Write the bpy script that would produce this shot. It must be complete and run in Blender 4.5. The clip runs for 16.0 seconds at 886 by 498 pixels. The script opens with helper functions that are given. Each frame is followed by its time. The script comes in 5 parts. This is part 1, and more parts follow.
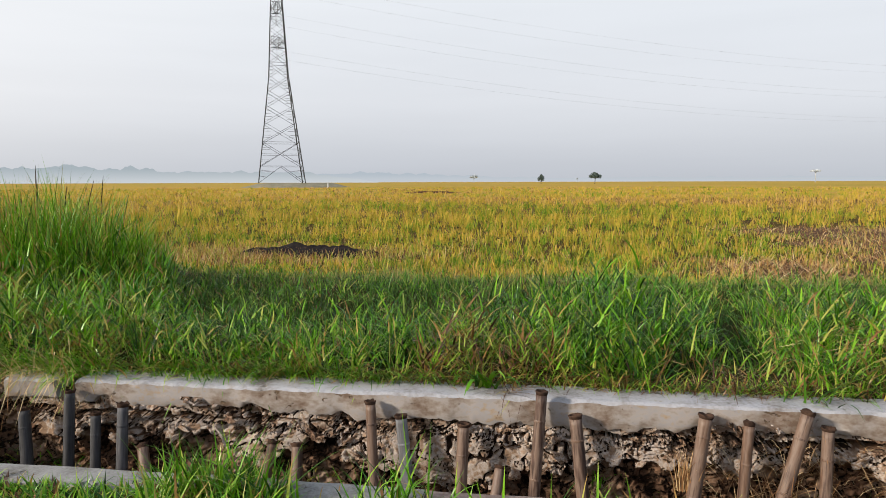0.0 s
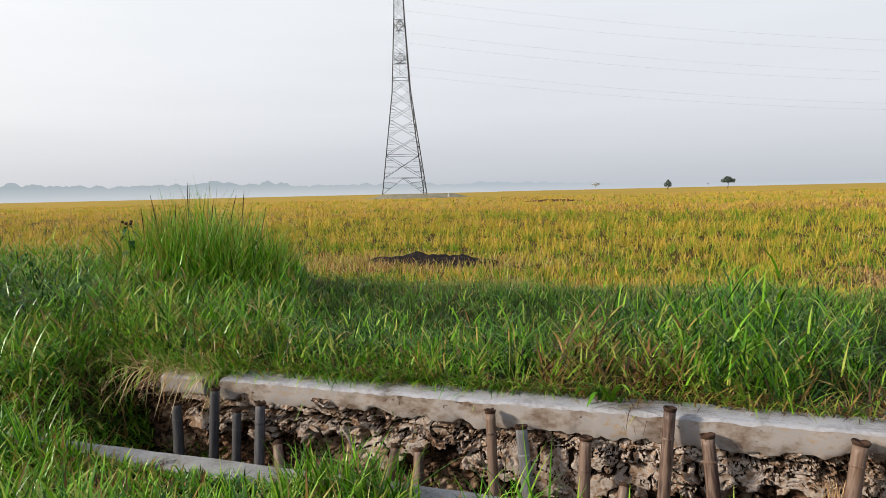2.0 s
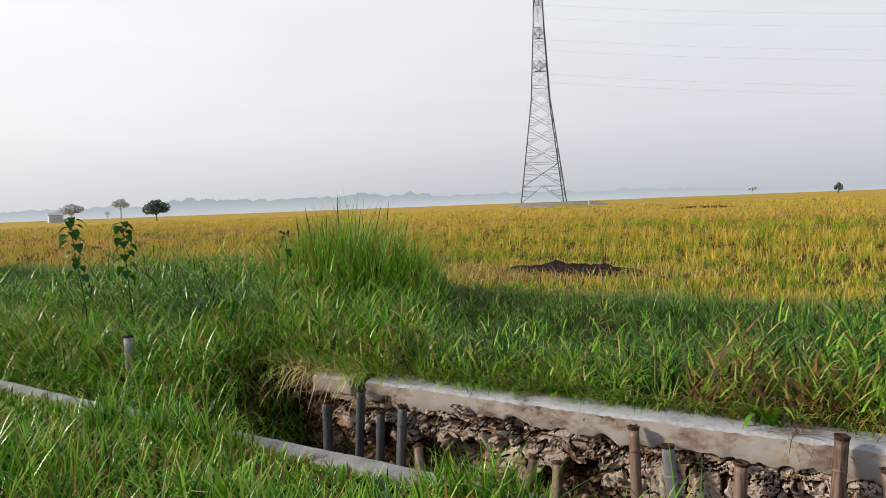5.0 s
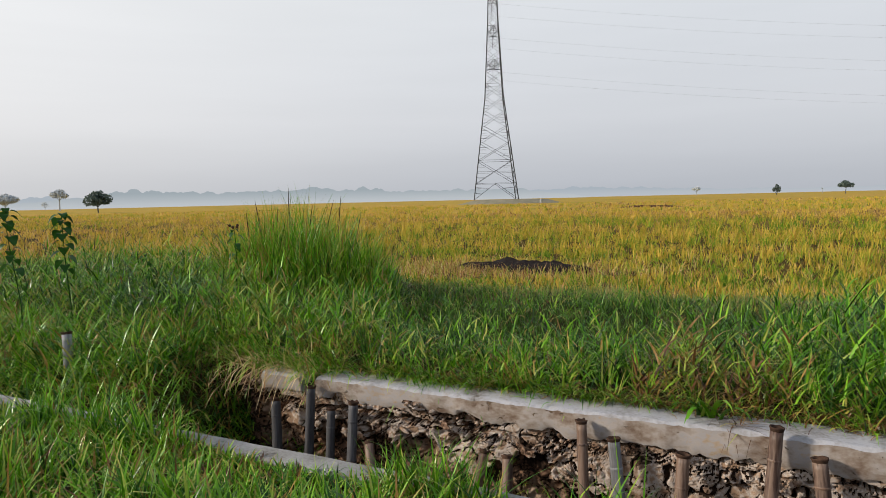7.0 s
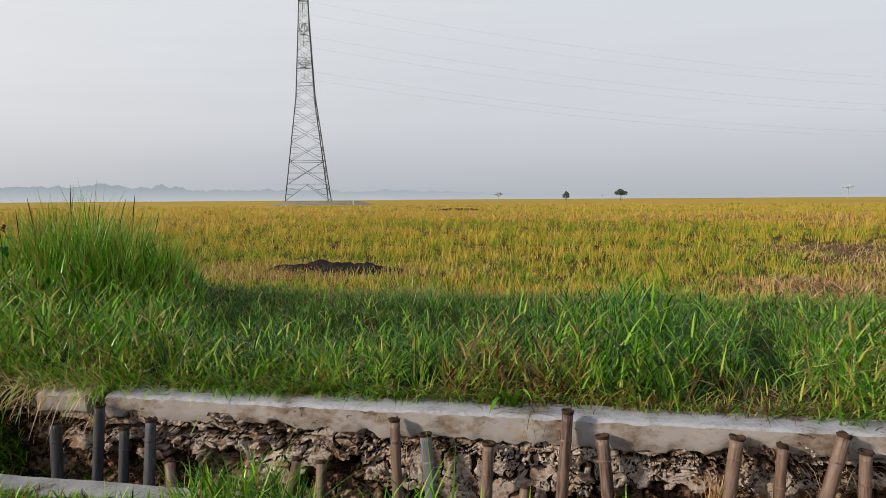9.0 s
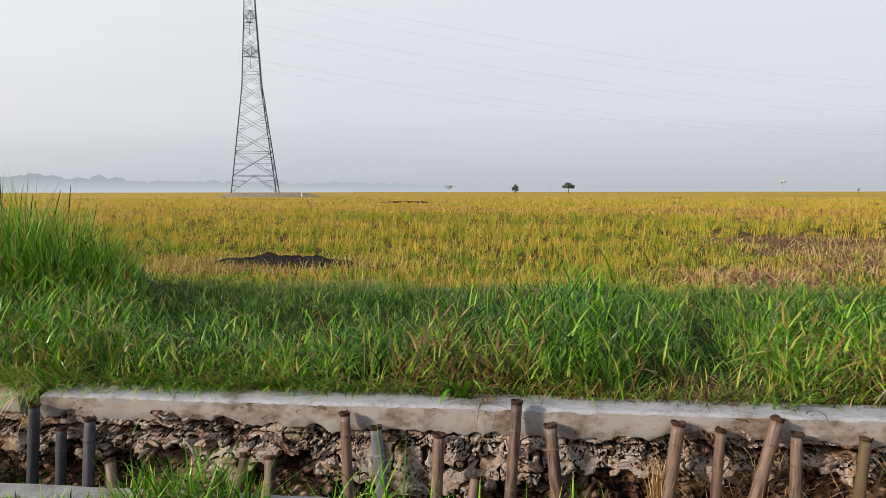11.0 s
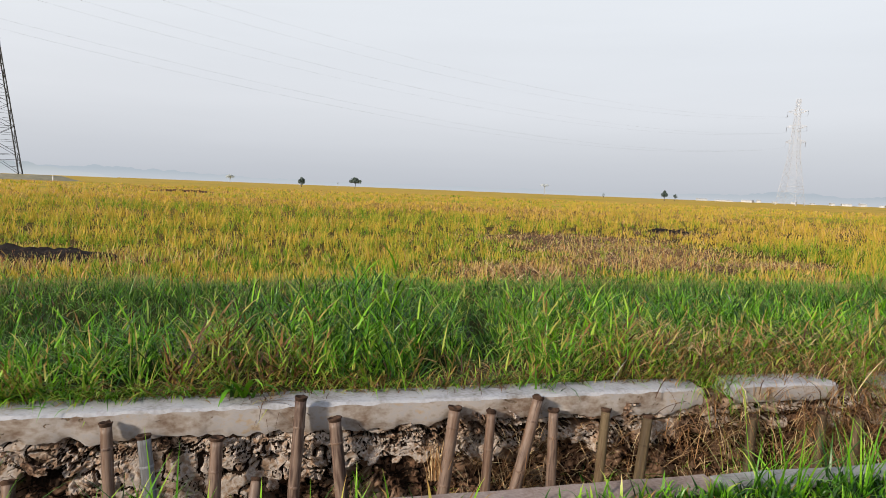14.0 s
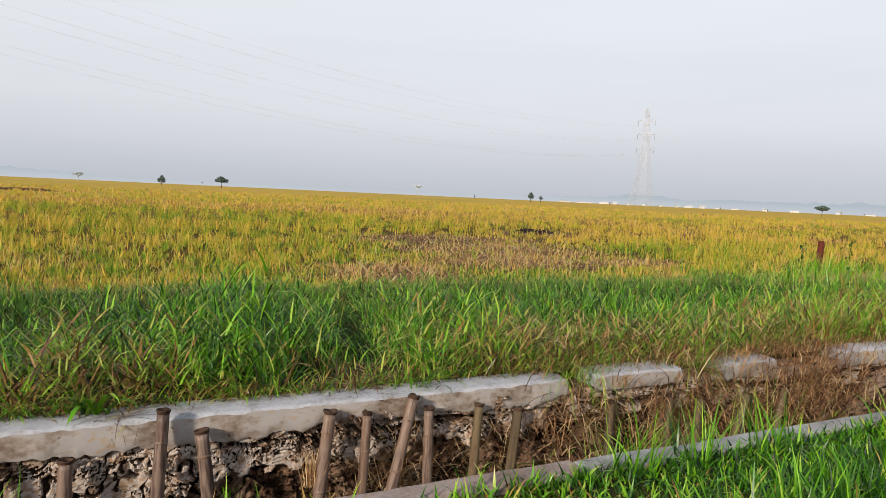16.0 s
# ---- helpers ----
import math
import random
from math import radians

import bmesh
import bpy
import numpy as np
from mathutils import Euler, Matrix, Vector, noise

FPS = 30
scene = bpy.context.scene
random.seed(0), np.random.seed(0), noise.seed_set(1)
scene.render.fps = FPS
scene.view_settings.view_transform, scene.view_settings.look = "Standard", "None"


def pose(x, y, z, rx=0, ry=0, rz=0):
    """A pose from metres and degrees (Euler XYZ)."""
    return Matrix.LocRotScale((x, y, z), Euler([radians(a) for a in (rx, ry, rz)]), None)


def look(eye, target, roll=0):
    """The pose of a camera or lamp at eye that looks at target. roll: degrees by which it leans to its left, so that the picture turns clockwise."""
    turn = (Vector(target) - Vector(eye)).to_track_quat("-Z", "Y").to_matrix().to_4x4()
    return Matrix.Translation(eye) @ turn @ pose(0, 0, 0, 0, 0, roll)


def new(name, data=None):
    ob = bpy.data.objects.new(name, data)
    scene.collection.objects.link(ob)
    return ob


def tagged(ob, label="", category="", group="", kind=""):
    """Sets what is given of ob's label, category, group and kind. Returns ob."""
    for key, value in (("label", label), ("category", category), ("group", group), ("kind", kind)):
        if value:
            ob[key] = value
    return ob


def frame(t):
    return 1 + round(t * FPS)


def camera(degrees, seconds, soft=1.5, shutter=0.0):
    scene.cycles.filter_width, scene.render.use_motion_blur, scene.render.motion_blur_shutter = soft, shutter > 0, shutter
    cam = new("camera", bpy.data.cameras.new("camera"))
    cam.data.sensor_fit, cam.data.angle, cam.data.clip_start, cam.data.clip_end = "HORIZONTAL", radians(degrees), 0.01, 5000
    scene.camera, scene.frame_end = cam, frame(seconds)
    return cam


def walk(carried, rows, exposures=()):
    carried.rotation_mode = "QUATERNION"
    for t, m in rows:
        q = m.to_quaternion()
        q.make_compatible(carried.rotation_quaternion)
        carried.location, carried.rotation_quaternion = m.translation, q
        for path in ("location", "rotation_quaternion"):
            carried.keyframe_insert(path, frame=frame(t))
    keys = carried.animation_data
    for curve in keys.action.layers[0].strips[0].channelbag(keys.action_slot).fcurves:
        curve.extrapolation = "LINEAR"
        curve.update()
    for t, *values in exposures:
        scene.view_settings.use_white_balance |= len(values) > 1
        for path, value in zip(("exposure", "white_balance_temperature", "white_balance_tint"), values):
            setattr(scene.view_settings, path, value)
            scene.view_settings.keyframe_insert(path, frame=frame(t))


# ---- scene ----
# The camera turns where it stands, at the edge of an irrigation ditch.
cam = camera(69.5, 16.0, soft=0.3)
EYE = 1.4
ROWS = [
    (0, 7.60, -6.01, 0.16),
    (0.5, 10.99, -5.84, 0.47),
    (1, 14.27, -5.38, 0.75),
    (1.5, 16.40, -4.98, 1.00),
    (2, 18.24, -5.06, 1.32),
    (2.5, 21.81, -4.54, 1.72),
    (3, 23.04, -4.52, 1.84),
    (3.5, 25.72, -4.08, 1.99),
    (4, 27.45, -3.85, 2.06),
    (4.2, 28.27, -4.04, 2.08),
    (5.25, 30.80, -3.85, 2.15),
    (6.3, 29.50, -4.03, 2.16),
    (6.5, 28.89, -4.43, 2.06),
    (7, 26.42, -4.39, 1.31),
    (7.5, 22.13, -4.11, 1.00),
    (8, 18.31, -4.09, 0.91),
    (8.5, 12.66, -4.21, 0.51),
    (9, 9.79, -4.46, 0.36),
    (11.5, 3.28, -5.18, -0.07),
    (12, 0.33, -4.94, -0.32),
    (12.5, -2.72, -4.85, -0.79),
    (13, -6.38, -5.15, -1.04),
    (13.5, -10.11, -5.45, -1.47),
    (14, -13.52, -5.29, -2.25),
    (14.5, -16.57, -5.14, -2.40),
    (15, -19.68, -5.25, -2.47),
    (15.5, -22.07, -5.10, -2.64),
    (16, -24.78, -4.74, -2.63),
]
walk(cam, [(t, pose(0, 0, EYE, 90 + pitch, roll, yaw)) for t, yaw, pitch, roll in ROWS],
     [(0, 0.0), (4.2, 0.0), (6.3, -0.19), (7.5, -0.21), (9.2, -0.25), (11.3, -0.06), (12.0, -0.03), (16, -0.03)])

# ---- world and sun ----
SUN_DIR = Vector((-0.76, -0.48, 0.40)).normalized()
world = bpy.data.worlds.new("world")
scene.world = world
world.use_nodes = True
wn, wl = world.node_tree.nodes, world.node_tree.links
wn.clear()
w_out = wn.new("ShaderNodeOutputWorld")
w_bg = wn.new("ShaderNodeBackground")
w_sky = wn.new("ShaderNodeTexSky")
w_sky.sky_type, w_sky.sun_disc = "NISHITA", False
w_sky.sun_elevation = math.asin(SUN_DIR.z)
w_sky.sun_rotation = math.atan2(SUN_DIR.x, SUN_DIR.y)
w_sky.air_density, w_sky.dust_density, w_sky.ozone_density = 1.0, 6.0, 1.0
w_scale = wn.new("ShaderNodeVectorMath")
w_scale.operation = "SCALE"
w_scale.inputs["Scale"].default_value = 0.10
wl.new(w_sky.outputs[0], w_scale.inputs[0])
w_co = wn.new("ShaderNodeTexCoord")
w_sep = wn.new("ShaderNodeSeparateXYZ")
wl.new(w_co.outputs["Generated"], w_sep.inputs[0])
w_ramp = wn.new("ShaderNodeValToRGB")  # thin morning cloud: paler higher up
els = w_ramp.color_ramp.elements
els[0].position, els[0].color = 0.0, (0.62, 0.655, 0.72, 1)
els[1].position, els[1].color = 0.30, (0.93, 0.965, 1.01, 1)
els.new(0.12).color = (0.855, 0.88, 0.935, 1)
els.new(0.60).color = (0.60, 0.69, 0.84, 1)  # clearer and bluer overhead
els.new(1.0).color = (0.36, 0.47, 0.68, 1)
wl.new(w_sep.outputs["Z"], w_ramp.inputs[0])
w_dot = wn.new("ShaderNodeVectorMath")
w_dot.operation = "DOT_PRODUCT"
w_dot.inputs[1].default_value = SUN_DIR
wl.new(w_co.outputs["Generated"], w_dot.inputs[0])
w_glow = wn.new("ShaderNodeMapRange")
w_glow.interpolation_type = "SMOOTHSTEP"
w_glow.inputs["From Min"].default_value, w_glow.inputs["From Max"].default_value = -0.35, 1.0
w_glow.inputs["To Min"].default_value, w_glow.inputs["To Max"].default_value = 0.0, 1.0
wl.new(w_dot.outputs["Value"], w_glow.inputs[0])
w_warm = wn.new("ShaderNodeMix")
w_warm.data_type, w_warm.blend_type = "RGBA", "ADD"
w_warm.inputs["B"].default_value = (0.27, 0.235, 0.185, 1)
wl.new(w_glow.outputs[0], w_warm.inputs["Factor"])
wl.new(w_ramp.outputs[0], w_warm.inputs["A"])
w_map = wn.new("ShaderNodeMapping")
w_map.inputs["Scale"].default_value = (1.5, 1.5, 16)
wl.new(w_co.outputs["Generated"], w_map.inputs[0])
w_noise = wn.new("ShaderNodeTexNoise")  # faint drawn-out cloud streaks
w_noise.inputs["Scale"].default_value, w_noise.inputs["Detail"].default_value = 1.6, 4
wl.new(w_map.outputs[0], w_noise.inputs["Vector"])
w_nr = wn.new("ShaderNodeMapRange")
w_nr.inputs["From Min"].default_value, w_nr.inputs["From Max"].default_value = 0.3, 0.7
w_nr.inputs["To Min"].default_value, w_nr.inputs["To Max"].default_value = 0.98, 1.015
wl.new(w_noise.outputs[0], w_nr.inputs[0])
w_mul = wn.new("ShaderNodeVectorMath")
w_mul.operation = "SCALE"
wl.new(w_warm.outputs["Result"], w_mul.inputs[0])
wl.new(w_nr.outputs[0], w_mul.inputs["Scale"])
w_mix = wn.new("ShaderNodeMix")
w_mix.data_type = "RGBA"
w_mix.inputs["Factor"].default_value = 0.85
wl.new(w_scale.outputs[0], w_mix.inputs["A"])
wl.new(w_mul.outputs[0], w_mix.inputs["B"])
wl.new(w_mix.outputs["Result"], w_bg.inputs["Color"])
w_bg.inputs["Strength"].default_value = 1.0
wl.new(w_bg.outputs[0], w_out.inputs[0])

sun = new("sun", bpy.data.lights.new("sun", "SUN"))
sun.data.energy, sun.data.angle, sun.data.color = 5.0, radians(6.5), (1.0, 0.89, 0.74)
sun.matrix_world = look(SUN_DIR * 50, (0, 0, 0))


# ---- materials ----
def node_mat(name):
    m = bpy.data.materials.new(name)
    m.use_nodes = True
    t = m.node_tree
    return m, t.nodes, t.links, t.nodes["Principled BSDF"]


def ramp_node(n, stops):
    r = n.new("ShaderNodeValToRGB")
    el = r.color_ramp.elements
    el[0].position, el[0].color = stops[0][0], (*stops[0][1], 1)
    el[1].position, el[1].color = stops[-1][0], (*stops[-1][1], 1)
    for p, c in stops[1:-1]:
        el.new(p).color = (*c, 1)
    return r


def surface(name, stops, scale=3.0, fine=40.0, rough=0.85, bump=0.3, metal=0.0, stretch=(1, 1, 1), spread=0.35, depth=0.01, pits=None, tint=0.08, gloss=0.12):
    """Colours from a coarse and a fine noise, with relief from both; a tint of its own for each object."""
    m, n, l, p = node_mat(name)
    co = n.new("ShaderNodeTexCoord")
    mp = n.new("ShaderNodeMapping")
    mp.inputs["Scale"].default_value = stretch
    info = n.new("ShaderNodeObjectInfo")
    va = n.new("ShaderNodeVectorMath")
    l.new(co.outputs["Object"], va.inputs[0])
    l.new(info.outputs["Location"], va.inputs[1])
    l.new(va.outputs[0], mp.inputs[0])
    a, b = n.new("ShaderNodeTexNoise"), n.new("ShaderNodeTexNoise")
    a.inputs["Scale"].default_value, a.inputs["Detail"].default_value = scale, 5
    b.inputs["Scale"].default_value, b.inputs["Detail"].default_value = fine, 6
    l.new(mp.outputs[0], a.inputs["Vector"])
    l.new(mp.outputs[0], b.inputs["Vector"])
    mx = n.new("ShaderNodeMix")
    mx.inputs["Factor"].default_value = spread
    l.new(a.outputs[0], mx.inputs["A"])
    l.new(b.outputs[0], mx.inputs["B"])
    ad = n.new("ShaderNodeMath")
    ad.operation = "MULTIPLY_ADD"
    ad.inputs[1].default_value, ad.inputs[2].default_value = tint, -tint / 2
    l.new(info.outputs["Random"], ad.inputs[0])
    sm = n.new("ShaderNodeMath")
    l.new(mx.outputs["Result"], sm.inputs[0])
    l.new(ad.outputs[0], sm.inputs[1])
    r = ramp_node(n, stops)
    l.new(sm.outputs[0], r.inputs[0])
    l.new(r.outputs[0], p.inputs["Base Color"])
    bp = n.new("ShaderNodeBump")
    bp.inputs["Strength"].default_value, bp.inputs["Distance"].default_value = bump, depth
    l.new(mx.outputs["Result"], bp.inputs["Height"])
    if pits:  # small dirt-filled holes, gathered in patches; on the ditch wall also painted cavity shade
        c = n.new("ShaderNodeTexNoise")
        c.inputs["Scale"].default_value, c.inputs["Detail"].default_value, c.inputs["Distortion"].default_value = pits[0], 4, 1.2
        l.new(mp.outputs[0], c.inputs["Vector"])
        dp = n.new("ShaderNodeMath")
        dp.operation = "MULTIPLY_ADD"
        dp.inputs[1].default_value = 0.55
        l.new(a.outputs[0], dp.inputs[0])
        l.new(c.outputs[0], dp.inputs[2])
        pr = n.new("ShaderNodeMapRange")
        pr.inputs["From Min"].default_value, pr.inputs["From Max"].default_value = pits[1], pits[2]
        l.new(dp.outputs[0], pr.inputs[0])
        pm = n.new("ShaderNodeMix")
        pm.data_type = "RGBA"
        pm.inputs["A"].default_value = (*pits[3], 1)
        l.new(pr.outputs[0], pm.inputs["Factor"])
        l.new(r.outputs[0], pm.inputs["B"])
        l.new(pm.outputs["Result"], p.inputs["Base Color"])
        b2 = n.new("ShaderNodeBump")
        b2.inputs["Strength"].default_value, b2.inputs["Distance"].default_value = 0.8, 0.02
        l.new(pr.outputs[0], b2.inputs["Height"])
        l.new(b2.outputs[0], bp.inputs["Normal"])
    l.new(bp.outputs[0], p.inputs["Normal"])
    p.inputs["Roughness"].default_value, p.inputs["Metallic"].default_value = rough, metal
    p.inputs["Specular IOR Level"].default_value = gloss
    return m


def blades_mat(name, stops, through_light=0.28, rough=0.36, vary=0.30, gloss=0.14):
    """Leaf material: the blade's own tone, its age included, and a chance value set its colour; light shines through
    it.
    """
    m, n, l, p = node_mat(name)
    at = n.new("ShaderNodeAttribute")
    at.attribute_name = "tone"
    geo = n.new("ShaderNodeNewGeometry")
    ad = n.new("ShaderNodeMath")
    ad.operation = "MULTIPLY_ADD"
    ad.inputs[1].default_value, ad.inputs[2].default_value = vary, -vary / 2
    l.new(geo.outputs["Random Per Island"], ad.inputs[0])
    sm = n.new("ShaderNodeMath")
    sm.use_clamp = True
    l.new(at.outputs["Fac"], sm.inputs[0])
    l.new(ad.outputs[0], sm.inputs[1])
    r = ramp_node(n, stops)
    l.new(sm.outputs[0], r.inputs[0])
    l.new(r.outputs[0], p.inputs["Base Color"])
    p.inputs["Roughness"].default_value = rough
    p.inputs["Specular IOR Level"].default_value = gloss
    tr = n.new("ShaderNodeBsdfTranslucent")
    l.new(r.outputs[0], tr.inputs["Color"])
    ms = n.new("ShaderNodeMixShader")
    ms.inputs[0].default_value = through_light
    l.new(p.outputs[0], ms.inputs[1])
    l.new(tr.outputs[0], ms.inputs[2])
    l.new(ms.outputs[0], n["Material Output"].inputs[0])
    return m


GRASS = [(0.0, (0.005, 0.022, 0.003)), (0.2, (0.024, 0.098, 0.004)), (0.42, (0.104, 0.288, 0.007)), (0.55, (0.205, 0.415, 0.018)), (0.67, (0.36, 0.39, 0.075)),
         (0.76, (0.36, 0.215, 0.06)), (0.88, (0.18, 0.08, 0.028)), (1.0, (0.06, 0.027, 0.016))]
RICE = [(0.0, (0.05, 0.16, 0.012)), (0.25, (0.19, 0.29, 0.02)), (0.5, (0.46, 0.36, 0.04)), (0.72, (0.60, 0.38, 0.06)),
        (0.88, (0.58, 0.37, 0.15)), (1.0, (0.12, 0.06, 0.035))]
M_GRASS = blades_mat("grass_blade", GRASS, 0.20, 0.36, vary=0.36, gloss=0.32)
M_TURF = blades_mat("turf_blade", [(0.0, (0.012, 0.030, 0.006)), (0.35, (0.046, 0.120, 0.013)), (0.7, (0.135, 0.235, 0.045)), (1.0, (0.36, 0.27, 0.11))], rough=0.6, gloss=0.2, vary=0.4)
M_RICE = blades_mat("rice_blade", RICE, rough=0.6, vary=0.25)
M_STUBBLE = blades_mat("rice_stubble", [(0.0, (0.06, 0.17, 0.015)), (0.3, (0.24, 0.33, 0.03)), (0.5, (0.42, 0.33, 0.06)), (0.72, (0.56, 0.42, 0.18)), (0.88, (0.52, 0.26, 0.09)), (1.0, (0.16, 0.075, 0.04))], 0.2, 0.5, 0.3)
M_STRAW = blades_mat("dry_straw", [(0.0, (0.68, 0.54, 0.31)), (0.40, (0.38, 0.195, 0.08)), (1.0, (0.06, 0.03, 0.02))], 0.15, 0.6, 0.4)
M_LEAF = blades_mat("weed_leaf", [(0.0, (0.025, 0.08, 0.014)), (1.0, (0.075, 0.18, 0.022))], 0.3, 0.42, 0.6)
# coping tops: concrete tinted bluish, the sky's reflection put into the colour
M_CONCRETE_SKYLIT = surface("concrete", [(0.32, (0.176, 0.163, 0.156)), (0.42, (0.273, 0.268, 0.276)), (0.53, (0.352, 0.356, 0.386)), (0.61, (0.326, 0.317, 0.317)), (0.70, (0.238, 0.198, 0.156))], 4.2, 38, 0.8, 0.4, depth=0.010, spread=0.35, gloss=0.25, pits=(16, 0.50, 0.56, (0.18, 0.155, 0.125)))
M_OLD_CONCRETE = surface("dirty_concrete", [(0.3, (0.117, 0.108, 0.095)), (0.45, (0.216, 0.211, 0.203)), (0.6, (0.297, 0.297, 0.293)), (0.72, (0.198, 0.162, 0.126))], 4, 60, 0.9, 0.6, depth=0.008, pits=(22, 0.52, 0.60, (0.10, 0.09, 0.07)))
M_MORTAR = surface("crumbling_mortar", [(0.38, (0.109, 0.063, 0.042)), (0.45, (0.231, 0.149, 0.101)), (0.50, (0.31, 0.235, 0.18)), (0.545, (0.41, 0.36, 0.325)), (0.61, (0.258, 0.172, 0.115))], 3.2, 24, 0.95, 0.7, depth=0.014, spread=0.4, pits=(26, 0.62, 0.66, (0.05, 0.032, 0.02)))
M_EARTH = surface("rooty_brown_earth", [(0.3, (0.028, 0.015, 0.01)), (0.43, (0.105, 0.057, 0.036)), (0.54, (0.186, 0.111, 0.071)), (0.66, (0.273, 0.204, 0.155))], 3.0, 26, 0.95, 0.9, depth=0.03, pits=(20, 0.66, 0.75, (0.02, 0.012, 0.008)))
# crack dirt coloured near black, with the shade of deep crevices painted in
M_CRACK_DARK = surface("black_crevice_dirt_shade", [(0.3, (0.012, 0.008, 0.006)), (0.7, (0.045, 0.027, 0.018))], 5, 40, 0.95, 0.6)
# coping fronts: tan and mud-stained, warmer than the sky-tinted tops
M_FACE = surface("tan_coping_front", [(0.33, (0.16, 0.111, 0.083)), (0.42, (0.264, 0.217, 0.183)), (0.50, (0.344, 0.308, 0.286)), (0.56, (0.32, 0.3, 0.299)), (0.62, (0.344, 0.269, 0.199)), (0.70, (0.216, 0.142, 0.091))], 4.0, 26, 0.9, 0.5, depth=0.012, spread=0.35, stretch=(0.8, 1, 1.2), pits=(20, 0.52, 0.57, (0.15, 0.105, 0.07)))
M_STAINED = surface("mud_stained_concrete", [(0.3, (0.10, 0.07, 0.06)), (0.45, (0.20, 0.15, 0.13)), (0.6, (0.28, 0.23, 0.21)), (0.72, (0.17, 0.12, 0.10))], 4, 60, 0.9, 0.6, depth=0.008)
M_BAMBOO = surface("weathered_bamboo", [(0.30, (0.022, 0.012, 0.01)), (0.40, (0.074, 0.043, 0.032)), (0.50, (0.186, 0.129, 0.099)), (0.58, (0.136, 0.081, 0.054)), (0.72, (0.037, 0.018, 0.013))], 2.2, 8, 0.55, 0.5, stretch=(9, 9, 0.9), depth=0.005, tint=0.16, gloss=0.4, spread=0.4)
# darker grey material for the four leftmost stakes
M_BAMBOO_DARK = surface("dark_grey_bamboo", [(0.3, (0.02, 0.02, 0.022)), (0.5, (0.055, 0.055, 0.06)), (0.72, (0.13, 0.13, 0.14))], 3, 14, 0.7, 0.45, stretch=(9, 9, 0.7), depth=0.005, tint=0.15, gloss=0.25)
M_BAMBOO_OLIVE = surface("olive_brown_bamboo", [(0.28, (0.035, 0.024, 0.014)), (0.46, (0.07, 0.048, 0.026)), (0.6, (0.125, 0.09, 0.05)), (0.74, (0.06, 0.03, 0.015))], 3, 14, 0.7, 0.45, stretch=(9, 9, 0.7), depth=0.005, tint=0.2, gloss=0.25)
M_BAMBOO_PALE = surface("bleached_bamboo", [(0.3, (0.09, 0.09, 0.094)), (0.5, (0.188, 0.191, 0.207)), (0.66, (0.27, 0.27, 0.289)), (0.76, (0.105, 0.09, 0.078))], 3, 14, 0.7, 0.45, stretch=(9, 9, 0.7), depth=0.005, tint=0.2, gloss=0.25)
M_SPLIT = surface("split_bamboo_end", [(0.3, (0.018, 0.011, 0.009)), (0.7, (0.085, 0.05, 0.034))], 12, 70, 0.95, 0.8, depth=0.01)
M_MUD = surface("wet_mud", [(0.3, (0.035, 0.026, 0.02)), (0.7, (0.10, 0.075, 0.055))], 4, 30, 0.45, 0.6, depth=0.03)
M_STEEL = surface("galvanised_steel", [(0.3, (0.03, 0.032, 0.036)), (0.7, (0.07, 0.072, 0.076))], 0.5, 6, 0.8, 0.1, 0.0)
# pale copy of the steel: distance haze is painted into the colour
M_HAZED_GREY = surface("haze_paled_grey", [(0.3, (0.41, 0.405, 0.43)), (0.7, (0.46, 0.455, 0.48))], 0.5, 6, 0.7, 0.1, 0.0)
M_WIRE = surface("aluminium_wire", [(0.3, (0.20, 0.20, 0.21)), (0.7, (0.28, 0.28, 0.29))], 0.5, 6, 0.5, 0.0, 0.6)
M_GLASS = surface("insulator_porcelain", [(0.3, (0.03, 0.025, 0.025)), (0.7, (0.06, 0.05, 0.05))], 2, 20, 0.3, 0.0)
M_BARK = surface("tree_bark", [(0.3, (0.05, 0.05, 0.05)), (0.7, (0.11, 0.105, 0.10))], 3, 20, 0.9, 0.4)
# leaf green greyed a little, as haze over the plain would do
M_CROWN = blades_mat("tree_leaf", [(0.0, (0.065, 0.095, 0.085)), (1.0, (0.145, 0.185, 0.16))], 0.2, 0.7, 0.7)
M_ASH = surface("burnt_straw", [(0.3, (0.007, 0.006, 0.006)), (0.55, (0.02, 0.015, 0.014)), (0.75, (0.07, 0.045, 0.03))], 6, 45, 0.95, 1.0, depth=0.05)
M_RUST = surface("rusty_red_paint", [(0.3, (0.05, 0.012, 0.008)), (0.7, (0.13, 0.03, 0.018))], 6, 50, 0.75, 0.4)
M_WHITE = surface("old_white_paint", [(0.3, (0.40, 0.41, 0.43)), (0.7, (0.50, 0.51, 0.53))], 0.3, 5, 0.8, 0.1)
M_ROOF = surface("roof_sheet", [(0.3, (0.34, 0.35, 0.37)), (0.7, (0.44, 0.45, 0.47))], 0.3, 5, 0.7, 0.1)


